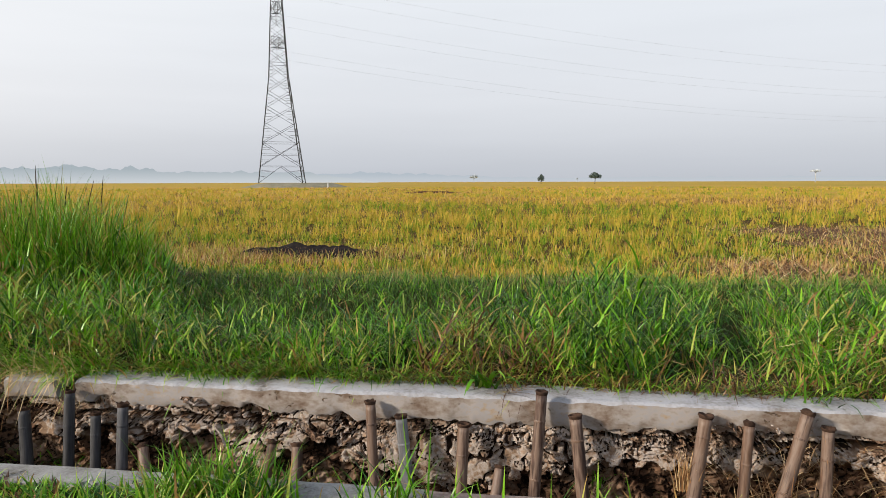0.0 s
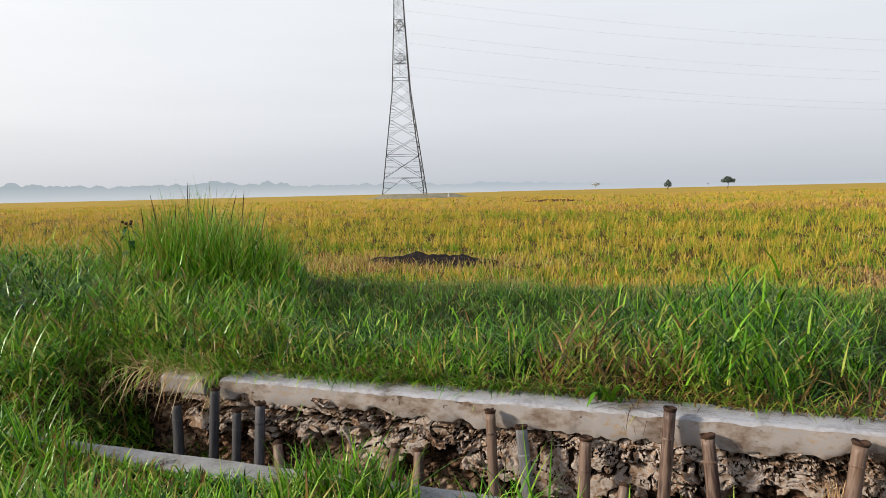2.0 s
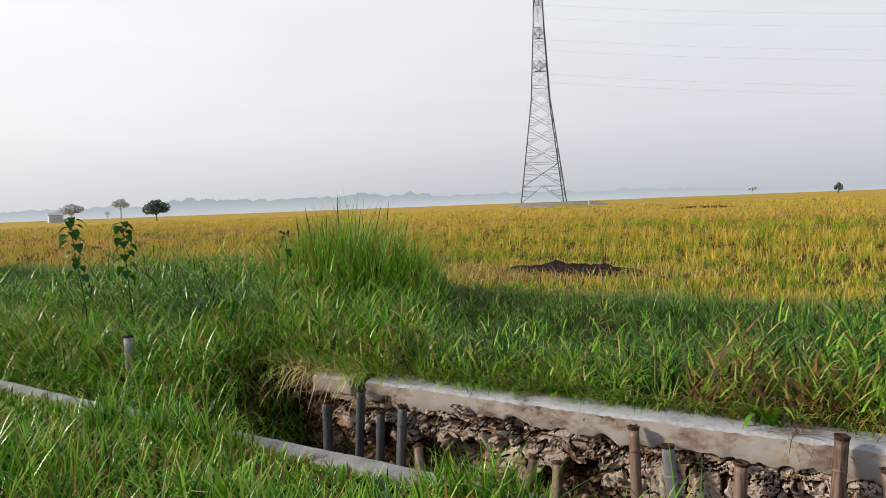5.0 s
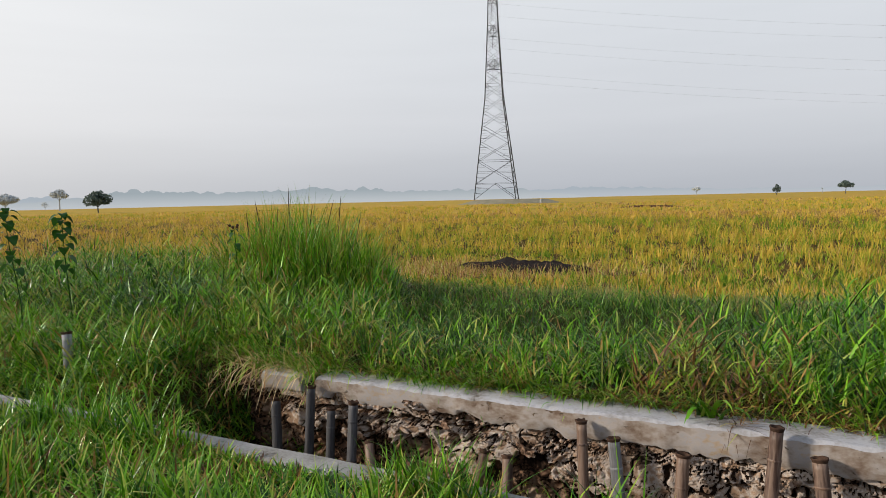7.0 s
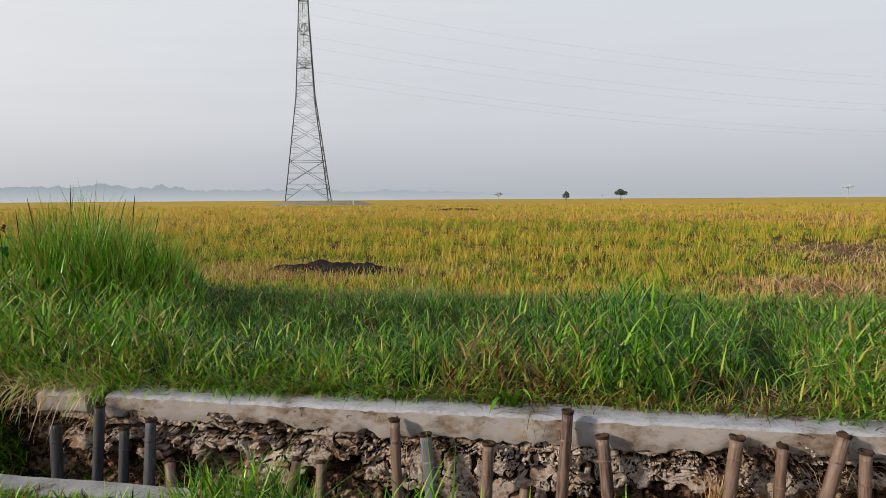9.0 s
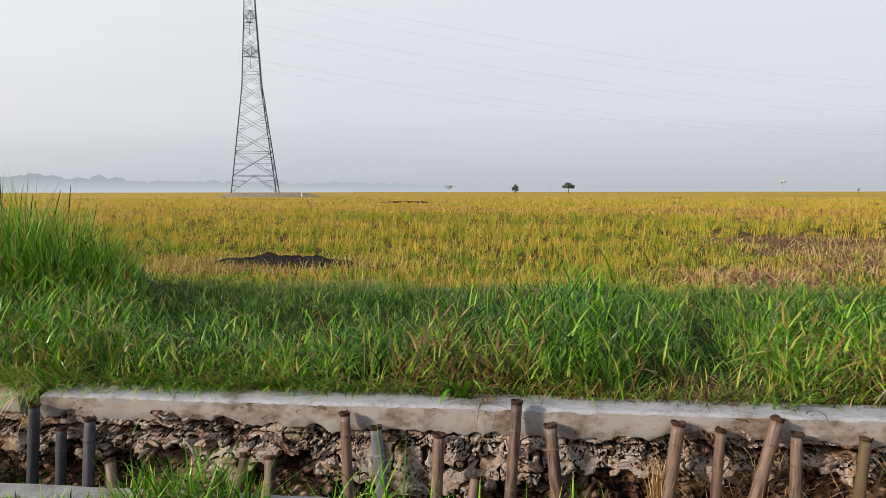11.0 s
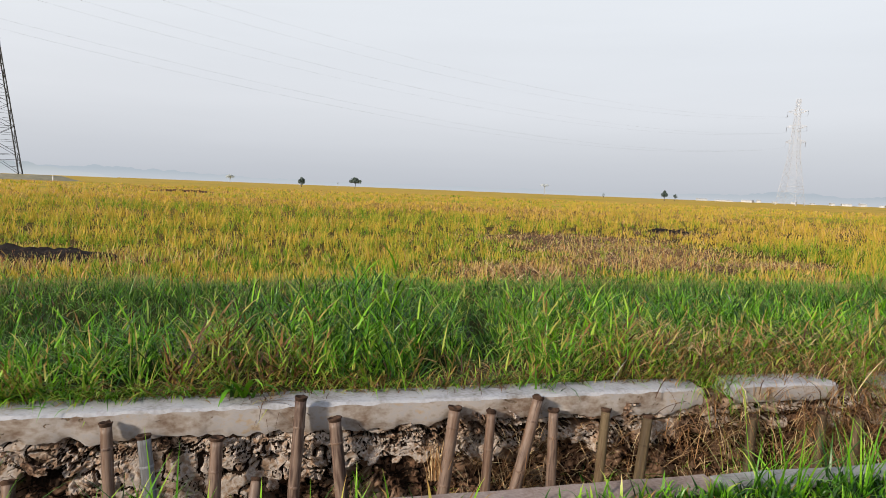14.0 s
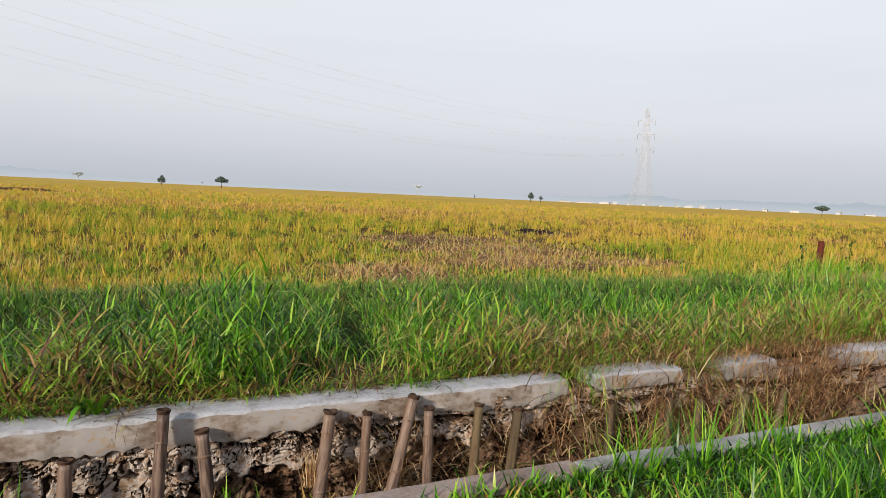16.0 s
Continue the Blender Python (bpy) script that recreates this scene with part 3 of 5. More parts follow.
random.seed(11)
flakes = []
for k in range(9):
    bm = flake(k)
    bmesh.ops.scale(bm, vec=(0.07, 0.07, 0.07), verts=bm.verts)
    me = bpy.data.meshes.new("mortar_flake")
    bm.to_mesh(me)
    bm.free()
    me.materials.append(M_MORTAR)
    flakes.append(me)
for k in range(170):
    x, z = random.uniform(-3.6, 2.6), random.uniform(-0.60, -0.20)
    v = plaster_lost(x, z)
    if not -0.22 < v < 0.03:
        continue
    s = random.uniform(0.22, 0.75)
    st = new("mortar_flake", random.choice(flakes))
    st.parent = wall
    st.matrix_basis = pose(x, 4.058 + random.uniform(-0.012, 0.012), z, random.uniform(-35, 10), random.uniform(-50, 50) + 180 * (k % 2), random.uniform(-20, 20)) @ Matrix.Diagonal((s, random.uniform(0.25, 0.5), s * random.uniform(0.6, 1), 1))


# ---- bamboo stakes ----
def bamboo_stake(top, foot, r, seed, label, ragged=1.0, cane=None):
    """A bamboo pole driven into the ditch: hollow culm, node rings, hammered and frayed head."""
    top, foot = Vector(top), Vector(foot)
    axis = (top - foot).normalized()
    base = foot - axis * ((foot.z + 0.93) / axis.z)
    ln = (top - base).length
    ob = thing("bamboo_stake", Matrix.Translation(base) @ axis.to_track_quat("Z", "Y").to_matrix().to_4x4())
    rnd = random.Random(seed)
    cane = cane or M_BAMBOO
    bm = bmesh.new()
    nodes = []
    z = ln - rnd.uniform(0.12, 0.26)
    while z > 0.05:
        nodes.append(z)
        z -= rnd.uniform(0.28, 0.42)
    zs = [ln * i / 14 for i in range(14)] + [ln - 0.012]
    rings = []
    sides = 14
    for zz in zs:
        rr = r * (1.06 - 0.1 * zz / ln) * (1 + 0.02 * noise.noise(Vector((zz * 6, seed, 0))))
        rings.append([bm.verts.new((rr * math.cos(2 * math.pi * i / sides), rr * math.sin(2 * math.pi * i / sides), zz)) for i in range(sides)])
    for zz, f in ((ln - 0.016, 0.80), (ln - 0.09, 0.74)):
        rings.append([bm.verts.new((r * f * math.cos(2 * math.pi * i / sides), r * f * math.sin(2 * math.pi * i / sides), zz)) for i in range(sides)])
    for a, b in zip(rings, rings[1:]):
        for i in range(sides):
            bm.faces.new((a[i], a[(i + 1) % sides], b[(i + 1) % sides], b[i]))
    bm.faces.new(rings[-1])
    bm.faces.new(rings[0][::-1])
    part("culm", bm, cane, ob, smooth=True)
    for zz in nodes:
        bm = bmesh.new()
        prof = ((-0.007, 0.97), (-0.002, 1.015), (0.002, 1.015), (0.007, 0.97))
        rs = [[bm.verts.new((r * 1.05 * f * math.cos(2 * math.pi * i / sides), r * 1.05 * f * math.sin(2 * math.pi * i / sides), zz + dz)) for i in range(sides)] for dz, f in prof]
        for a, b in zip(rs, rs[1:]):
            for i in range(sides):
                bm.faces.new((a[i], a[(i + 1) % sides], b[(i + 1) % sides], b[i]))
        part("node_ring", bm, cane, ob, smooth=True)
    bm = bmesh.new()
    prof = ((-0.022, 0.985, 0), (-0.013, 1.02, 0.08), (-0.005, 1.14, 0.25), (0.003, 1.13, 0.3), (0.000, 0.93, 0.2), (-0.016, 0.74, 0.05), (-0.05, 0.70, 0))
    rs = []
    for dz, f, jig in prof:
        rs.append([bm.verts.new((r * (f + ragged * jig * noise.noise(Vector((i * 1.7, seed * 3.1, 0)))) * math.cos(2 * math.pi * i / sides),
                                 r * (f + ragged * jig * noise.noise(Vector((i * 1.7, seed * 3.1, 0)))) * math.sin(2 * math.pi * i / sides),
                                 ln + dz + ragged * jig * 0.06 * noise.noise(Vector((i * 2.3, seed * 1.9, 4))))) for i in range(sides)])
    for a, b in zip(rs, rs[1:]):
        for i in range(sides):
            bm.faces.new((a[i], a[(i + 1) % sides], b[(i + 1) % sides], b[i]))
    part("hammered_head", bm, M_SPLIT, ob, "dark frayed bamboo end", True)
    return tagged(ob, label, "bamboo stake", "stakes along the ditch")


DARK_STAKE = "dark grey bamboo stake against the ditch wall"
STAKE = "weathered grey-brown bamboo stake driven upright against the ditch wall"
LEAN_STAKE = "weathered bamboo stake leaning against the ditch wall, its head frayed"
SHORT = "short rotten bamboo stub low against the ditch wall"
STAKES = [
    (-3.56, -0.197, -3.51, 0.046, DARK_STAKE), (-3.19, -0.049, -3.185, 0.042, DARK_STAKE), (-3.00, -0.204, -2.98, 0.040, DARK_STAKE), (-2.79, -0.134, -2.78, 0.043, DARK_STAKE),
    (-2.66, -0.43, -2.61, 0.045, SHORT), (-1.70, -0.342, -1.725, 0.040, SHORT), (-1.53, -0.353, -1.515, 0.044, SHORT), (-1.02, -0.036, -0.99, 0.040, STAKE),
    (-0.816, -0.123, -0.765, 0.045, "pale split bamboo stake with a frayed grey side"), (-0.40, -0.16, -0.411, 0.045, STAKE), (-0.163, -0.433, -0.178, 0.040, SHORT),
    (0.098, 0.075, 0.059, 0.042, "tall bamboo stake rising above the concrete coping"), (0.308, -0.07, 0.355, 0.047, STAKE), (1.10, -0.033, 1.03, 0.047, LEAN_STAKE),
    (1.355, -0.067, 1.316, 0.038, STAKE), (1.69, 0.015, 1.543, 0.045, LEAN_STAKE), (1.806, -0.08, 1.787, 0.040, STAKE), (2.207, -0.093, 2.151, 0.039, STAKE),
    (2.543, -0.157, 2.469, 0.043, STAKE), (3.425, -0.19, 3.37, 0.042, STAKE), (4.06, -0.2, 3.98, 0.040, STAKE), (4.41, -0.25, 4.32, 0.042, LEAN_STAKE), (5.0, -0.27, 4.82, 0.044, LEAN_STAKE),
    (5.5, -0.25, 5.35, 0.04, LEAN_STAKE),
]
for k, (xt, zt, xf, r, lab) in enumerate(STAKES):
    bamboo_stake((xt, 3.985, zt), (xf, 3.925, -0.53), 0.87 * r, k + 1, lab, 1.0 if k != 11 else 0.5, M_BAMBOO_DARK if k < 4 else M_BAMBOO_PALE if k == 8 else M_BAMBOO_OLIVE if 2 < xt else None)
SUNK = "bleached grey bamboo stake half sunk in tall grass"
bamboo_stake((-5.8, 3.70, 0.25), (-5.72, 3.65, -0.3), 0.044, 41, SUNK, 0.4, M_BAMBOO_PALE)
bamboo_stake((-5.24, 3.985, 0.11), (-5.15, 3.93, -0.3), 0.045, 42, SUNK, 0.4, M_BAMBOO_PALE)

# ---- grass ----
DRY = [(-0.35, 4.42, 0.55, 0.95), (1.42, 4.55, 0.36, 1.05), (2.6, 4.4, 0.35, 0.45), (3.5, 4.55, 0.70, 0.55), (4.6, 4.4, 0.6, 0.45), (6.1, 4.5, 0.7, 0.6), (8.2, 4.7, 1.3, 0.4), (-3.3, 4.5, 0.7, 0.25), (-4.6, 4.9, 0.8, 0.18), (-1.8, 4.35, 0.5, 0.15), (9.5, 5.6, 1.2, 0.3)]


def dryness(x, y):
    d = np.zeros(len(x))
    for cx, cy, r, k in DRY:
        d += k * np.exp(-((x - cx) / r) ** 2 - ((y - cy) / (r * 0.8)) ** 2)
    return d


def bank_height(x, y):
    """How tall the bank's grass stands: low before the dyke's path, high on the shoulders."""
    back = 5.15 + 1.5 * sstep(-0.6, 0.15, x) - 0.5 * sstep(4.5, 6.5, x) + 2.3 * sstep(-3.0, -4.6, x)
    gap = np.exp(-((x - 1.42 - 0.26 * (y - 4.4)) / 0.35) ** 2)
    h = 0.56 + 0.16 * (vnoise(x, y, 0.9, 22) - 0.5) + 0.10 * sstep(-3.5, -5, x) + 0.06 * np.exp(-((x - 0.7) / 0.6) ** 2) - 0.50 * gap - 0.20 * sstep(2.5, 3.3, x) + 0.14 * sstep(4.0, 5.2, x) - 0.06 * sstep(5.2, 6.5, x)
    h = h - 0.16 * np.exp(-((x + 1.9) / 1.4) ** 2)
    return h * (0.5 + 0.5 * sstep(4.2, 4.7, y)) * (1 - 0.75 * sstep(back - 0.35, back + 0.45, y))


n = 30000
x, y = rng.uniform(-10.5, 12, n), 4.25 + 4.6 * rng.uniform(0, 1, n) ** 1.45
clump = vnoise(x, y, 0.17, 21) * 0.7 + vnoise(x, y, 0.45, 25) * 0.3
h = bank_height(x, y) * (0.55 + 0.75 * clump)
low = h < 0.16
h = np.where(low, 0.10 + 0.12 * vnoise(x, y, 0.4, 24), h)
keep = rng.uniform(0, 1, n) < np.where(low, 0.05 + 0.2 * clump, 0.62 * sstep(0.30, 0.66, clump))
x, y, h, clump, low = x[keep], y[keep], h[keep] * rng.uniform(0.65, 1.12, keep.sum()), clump[keep], low[keep]
n = len(x)
# the terms round x 2.1 and 0.6 paint in a sunlit and a shaded stretch
tone = 0.15 + 0.24 * vnoise(x, y, 0.5, 23) + 0.06 * rng.normal(0, 1, n) + dryness(x, y) * (0.4 + rng.uniform(0, 1, n)) + 0.10 * sstep(-4.5, -6, x) * sstep(5.3, 6.3, y) + 0.10 * sstep(5.5, 8, x) + 0.05 * sstep(-3.6, -4.4, x) - 0.04 * sstep(-4.7, -5.4, x) * sstep(6.2, 5.4, y) + 0.15 * np.exp(-((x - 2.1) / 0.5) ** 2) - 0.04 * np.exp(-((x - 0.6) / 0.6) ** 2) - 0.05 * sstep(2.6, 3.4, x)
tone = np.where(low, 0.22 + 0.6 * (tone - 0.2), np.minimum(tone, 0.82))
# each tiller: leaves on alternate sides of its stem, the upper ones steeper
per = 6
side = rng.uniform(0, 2 * math.pi, n)
u = np.tile(np.linspace(0.22, 0.96, per), n) + rng.uniform(-0.07, 0.07, n * per)
lx, ly, lh, lt, la = (np.repeat(q, per) for q in (x, y, h, tone, side))
m = n * per
la = la + math.pi * np.tile(np.arange(per) % 2, n) + rng.normal(0, 0.6, m)
sway = rng.normal(0, 0.16, n)
lx, ly = lx + np.repeat(sway, per) * u * lh + rng.normal(0, 0.010, m), ly + np.repeat(rng.normal(0, 0.14, n), per) * u * lh + rng.normal(0, 0.010, m)
dead = (u < 0.42) & (rng.uniform(0, 1, m) < 0.30)
lt = np.clip(lt + 0.05 * rng.normal(0, 1, m) + 0.26 * (rng.uniform(0, 1, m) < 0.05), 0.04, 0.95)
bright_leaf = rng.uniform(0, 1, m) < 0.36
lt = np.clip(lt + np.where(bright_leaf, 0.21, -0.12), 0.02, 0.95)  # bright leaves among dark ones, split at random for contrast
lt = np.where((lt > 0.66) & (dryness(lx, ly) < 0.25), 0.66 + 0.3 * (lt - 0.66), lt)
lt = np.where(dead, np.clip(0.80 + 0.12 * rng.normal(0, 1, m), 0.6, 1), lt)
arch = 1.0 + 0.9 * sstep(-4.6, -5.6, lx) * sstep(6.3, 5.2, ly)
tagged(blades("bank_grass", M_GRASS, lx, ly, ground_z(lx, ly) + lh * u * 0.86 - 0.01, rng.uniform(0.14, 0.30, m) * (0.50 + 1.0 * lh), rng.uniform(0.010, 0.018, m) * (0.75 + 0.5 * lh) * np.where(bright_leaf, 1.2, 0.9), lt, 0.28, arch, 4, 0.10, heading=la, lean0=0.85 - 0.50 * u),
       "lush green grass on the far bank, browned in patches", "grass", kind="stuff")

# tussocks: blades that rise from one root and arch outwards
gx0, gy0 = np.meshgrid(np.arange(-10.5, 12, 0.23), np.arange(4.40, 8.4, 0.23))
cx, cy = gx0.reshape(-1) + rng.uniform(-0.10, 0.10, gx0.size), gy0.reshape(-1) + rng.uniform(-0.10, 0.10, gx0.size)
h = bank_height(cx, cy) * rng.uniform(0.75, 1.25, len(cx))
keep = (h > 0.17) & (rng.uniform(0, 1, len(cx)) < 0.8)
cx, cy, h = cx[keep], cy[keep], h[keep]
# tussock tone follows the same painted sunlit and shaded stretches
c_tone = 0.17 + 0.20 * vnoise(cx, cy, 0.6, 28) + 0.07 * rng.normal(0, 1, len(cx)) + 0.9 * dryness(cx, cy) * rng.uniform(0.3, 1.2, len(cx)) - 0.02 * sstep(-4.7, -5.4, cx) * sstep(6.2, 5.4, cy) + 0.10 * np.exp(-((cx - 2.1) / 0.5) ** 2) - 0.05 * np.exp(-((cx - 0.6) / 0.6) ** 2)
count = (8 + 20 * h).astype(int)
x, y, h, tone = (np.repeat(q, count) for q in (cx, cy, h, c_tone))
n = len(x)
hd = rng.uniform(0, 2 * math.pi, n)
rr = 0.055 * np.sqrt(rng.uniform(0, 1, n))
x, y = x + rr * np.cos(hd), y + rr * np.sin(hd)
tone = np.clip(tone + 0.07 * rng.normal(0, 1, n), 0.05, 0.84)
tone = np.clip(tone + np.where(rng.uniform(0, 1, n) < 0.4, 0.19, -0.12), 0.02, 0.84)
tone = np.where(rng.uniform(0, 1, n) < 0.07, rng.uniform(0.62, 0.95, n), tone)
arch = 1.05 + 0.8 * sstep(-4.6, -5.6, x) * sstep(6.3, 5.2, y)
tagged(blades("tussock_grass", M_GRASS, x, y, ground_z(x, y) - 0.01, h * rng.uniform(0.55, 1.15, n), rng.uniform(0.009, 0.016, n), tone, 0.34, arch, 6, 0.08, heading=hd + rng.normal(0, 0.5, n), lean0=0.10),
       "arching tussocks of glossy green grass on the far bank", "grass", kind="stuff")

# single stalks, green and pale, that stand over the dyke's turf
n = 4500
x, y = rng.uniform(-4.6, 9, n), rng.uniform(5.0, 8.2, n)
keep = rng.uniform(0, 1, n) < 0.1 + 0.9 * vnoise(x, y, 0.5, 27)
x, y, n = x[keep], y[keep], int(keep.sum())
tagged(blades("stray_grass", M_GRASS, x, y, ground_z(x, y) - 0.01, rng.uniform(0.16, 0.38, n), rng.uniform(0.005, 0.011, n), np.clip(0.30 + 0.30 * (rng.uniform(0, 1, n) < 0.35) + 0.08 * rng.normal(0, 1, n), 0.1, 0.8), 0.35, 0.8, 4, 0.1, lean0=0.08),
       "scattered green and straw-pale stalks over the turf", "grass", kind="stuff")

# the short, fine turf on the dyke
n = 150000
x, y = rng.uniform(-19, 17, n), rng.uniform(4.9, 9.5, n)
ln = (0.07 + 0.15 * rng.uniform(0, 1, n) ** 1.5) * (0.5 + 1.0 * vnoise(x, y, 0.35, 31))
keep = rng.uniform(0, 1, n) < 0.25 + 1.1 * vnoise(x, y, 0.22, 33)
x, y, ln, n = x[keep], y[keep], ln[keep], int(keep.sum())
tone = 0.14 + 0.5 * vnoise(x, y, 0.45, 32) + 0.12 * rng.normal(0, 1, n) + 0.32 * sstep(7.3, 8.5, y) + 0.5 * (rng.uniform(0, 1, n) < 0.03) + 0.3 * sstep(9, 14, x) + 0.25 * sstep(9.0, 9.4, y)
tagged(blades("dyke_turf", M_TURF, x, y, ground_z(x, y) - 0.005, ln, rng.uniform(0.006, 0.012, n), np.clip(tone, 0, 1), 0.4, 1.0, 2),
       "short fine green turf on the low dyke", "turf", kind="stuff")

# tall grass clump with reed stalks
n = 3600
a, rr = rng.uniform(0, 2 * math.pi, n), np.sqrt(rng.uniform(0, 1, n))
x, y = -5.75 + 1.35 * rr * np.cos(a), 7.1 + 0.75 * rr * np.sin(a)
tone = 0.40 + np.where(rng.uniform(0, 1, n) < 0.55, 0.14, -0.12) + 0.06 * rng.normal(0, 1, n)
tagged(blades("tall_grass", M_GRASS, x, y, ground_z(x, y) - 0.01, rng.uniform(0.6, 1.62, n) * (1.1 - 0.45 * rr), rng.uniform(0.011, 0.023, n), np.clip(tone, 0.03, 0.8), 0.20, 0.65, 6, 0.1),
       "tall upright clump of bright green grass on the bank", "grass", kind="stuff")

# overgrown stretch of the ditch and the near verge
n = 12000
x, y = -4.0 - 6.0 * rng.uniform(0, 1, n), rng.uniform(3.0, 4.4, n)
tone = 0.31 + 0.24 * vnoise(x, y, 0.5, 41) + np.where(rng.uniform(0, 1, n) < 0.36, 0.20, -0.13) + 0.06 * rng.normal(0, 1, n)
ln = rng.uniform(0.3, 0.62, n) * (0.45 + 0.55 * sstep(-4.2, -5.0, x))
tagged(blades("ditch_grass", M_GRASS, x, y, ground_z(x, y) + rng.uniform(-0.01, 0.24, n), ln * 0.8, rng.uniform(0.010, 0.022, n), np.clip(tone, 0, 1), 0.45, 1.6, 5, 0.15, lean0=0.3),
       "arching green grass that chokes the end of the ditch", "grass", kind="stuff")
n = 66000
x, y = rng.uniform(-8.0, 8.0, n), 2.60 - 1.7 * rng.uniform(0, 1, n) ** 1.5
dens = np.maximum(sstep(-0.55, -1.3, x), sstep(1.0, 2.4, x)) * (0.35 + 0.8 * vnoise(x, y, 0.3, 51))
dens = np.maximum(dens, 0.10)
keep = rng.uniform(0, 1, n) < dens
x, y = x[keep], y[keep]
ln = (0.12 + 0.23 * rng.uniform(0, 1, len(x)) ** 1.5) * (0.62 + 0.6 * vnoise(x, y, 0.5, 52))
ln = ln * (1.35 - (0.45 + 0.35 * sstep(0, 2, x)) * sstep(1.8, 2.35, y))
bare = np.maximum(sstep(-3.05, -2.85, x) * sstep(-1.55, -1.75, x), np.maximum(np.maximum(sstep(-1.02, -0.95, x) * sstep(-0.66, -0.72, x), sstep(-4.4, -4.6, x)), 0.4 * sstep(1.5, 1.9, x)))
ln = ln * (1 - 0.5 * bare * sstep(1.95, 2.3, y))
tone = 0.25 + 0.22 * vnoise(x, y, 0.4, 53) + 0.09 * rng.normal(0, 1, len(x)) + 0.4 * (rng.uniform(0, 1, len(x)) < 0.03) + np.where(rng.uniform(0, 1, len(x)) < 0.36, 0.19, -0.11)
tagged(blades("verge_grass", M_GRASS, x, y, ground_z(x, y) - 0.01, ln, rng.uniform(0.009, 0.021, len(x)), np.clip(tone - 0.02 - 0.24 * sstep(1.2, 3.2, x) + 0.05 * sstep(-1.5, -3.0, x), 0.05, 1), 0.42, 1.0, 4, 0.22, lean0=0.1),
       "bright green grass along the near edge of the ditch", "grass", kind="stuff")

n = 5000
x, y = rng.uniform(-6, 6, n), 1.1 - 5.5 * rng.uniform(0, 1, n) ** 1.7
tagged(blades("path_grass", M_GRASS, x, y, ground_z(x, y) - 0.01, rng.uniform(0.05, 0.2, n), rng.uniform(0.006, 0.014, n), np.clip(0.32 + 0.15 * rng.normal(0, 1, n), 0.05, 0.9), 0.5, 0.9, 3, 0.2, lean0=0.2),
       "thin trodden grass on the near bank", "grass", kind="stuff")

# dead grass that hangs over the broken end of the wall
n = 6600
x = rng.normal(0, 1, n) * 0.33 + rng.choice([-4.6, 3.25, 4.3, 5.1, 5.8, 6.2, 7.4], n, p=[0.08, 0.08, 0.22, 0.16, 0.19, 0.19, 0.08])
y = 3.99 + 0.45 * rng.uniform(0, 1, n) ** 1.5
keep = (y < 4.1) | (rng.uniform(0, 1, n) < 0.4)
x, y, n = x[keep], y[keep], int(keep.sum())
z = np.where(y < 4.1, rng.uniform(-0.6, -0.02, n), 0.02)
tagged(blades("dead_grass", M_STRAW, x, y, z, np.where(y < 4.1, rng.uniform(0.15, 0.42, n), rng.uniform(0.1, 0.25, n)), rng.uniform(0.004, 0.009, n), np.clip(0.66 + 0.34 * rng.normal(0, 1, n), 0, 1), 0.9, 1.9, 5, heading=rng.normal(-math.pi / 2, 1.2, n)),
       "matted brown dead grass hanging over the broken wall", "dead grass", kind="stuff")
# roots and straws that hang before the earth wall
n = 1500
x, z = rng.uniform(1.0, 6.2, n), rng.uniform(-0.75, -0.2, n)
tagged(blades("hanging_roots", M_STRAW, x, np.full(n, 4.08), z, rng.uniform(0.08, 0.32, n), rng.uniform(0.003, 0.006, n), np.clip(0.35 + 0.3 * rng.normal(0, 1, n), 0, 1), 0.9, 1.6, 4, heading=rng.normal(-math.pi / 2, 1.1, n), lean0=0.6),
       "thin brown roots and straws sticking out of the earth wall", "roots", kind="stuff")

# grass that lies forward over the back of the coping
n = 2600
x, y = rng.uniform(-3.7, 4.3, n), rng.uniform(4.27, 4.36, n)
keep = rng.uniform(0, 1, n) < (0.15 + 0.85 * sstep(-0.3, -1.0, x)) * (0.2 + 1.0 * vnoise(x, y, 0.35, 93))
x, y, n = x[keep], y[keep], int(keep.sum())
tagged(blades("creeping_grass", M_GRASS, x, y, rng.uniform(0.0, 0.05, n), rng.uniform(0.10, 0.27, n), rng.uniform(0.008, 0.016, n), np.clip(0.42 + 0.2 * rng.normal(0, 1, n), 0.1, 0.9), 0.35, 0.7, 4, 0.1, heading=rng.normal(-math.pi / 2, 0.75, n), lean0=0.75),
       "green and straw-coloured grass creeping over the coping", "grass", kind="stuff")

# straw lying in the short grass of the bank
n = 1500
x, y = rng.normal(3.4, 0.7, n), 4.35 + 0.75 * rng.uniform(0, 1, n) ** 1.4
x = np.where(rng.uniform(0, 1, n) < 0.5, rng.normal(5.6, 1.1, n), x)
tagged(blades("fallen_straw", M_STRAW, x, y, ground_z(x, y) + rng.uniform(0.04, 0.36, n), rng.uniform(0.12, 0.34, n), rng.uniform(0.005, 0.011, n), np.clip(0.2 + 0.3 * np.abs(rng.normal(0, 1, n)), 0, 1), 0.4, 0.4, 3, lean0=0.9),
       "pale dry straws tangled in the bank's grass", "dead grass", kind="stuff")

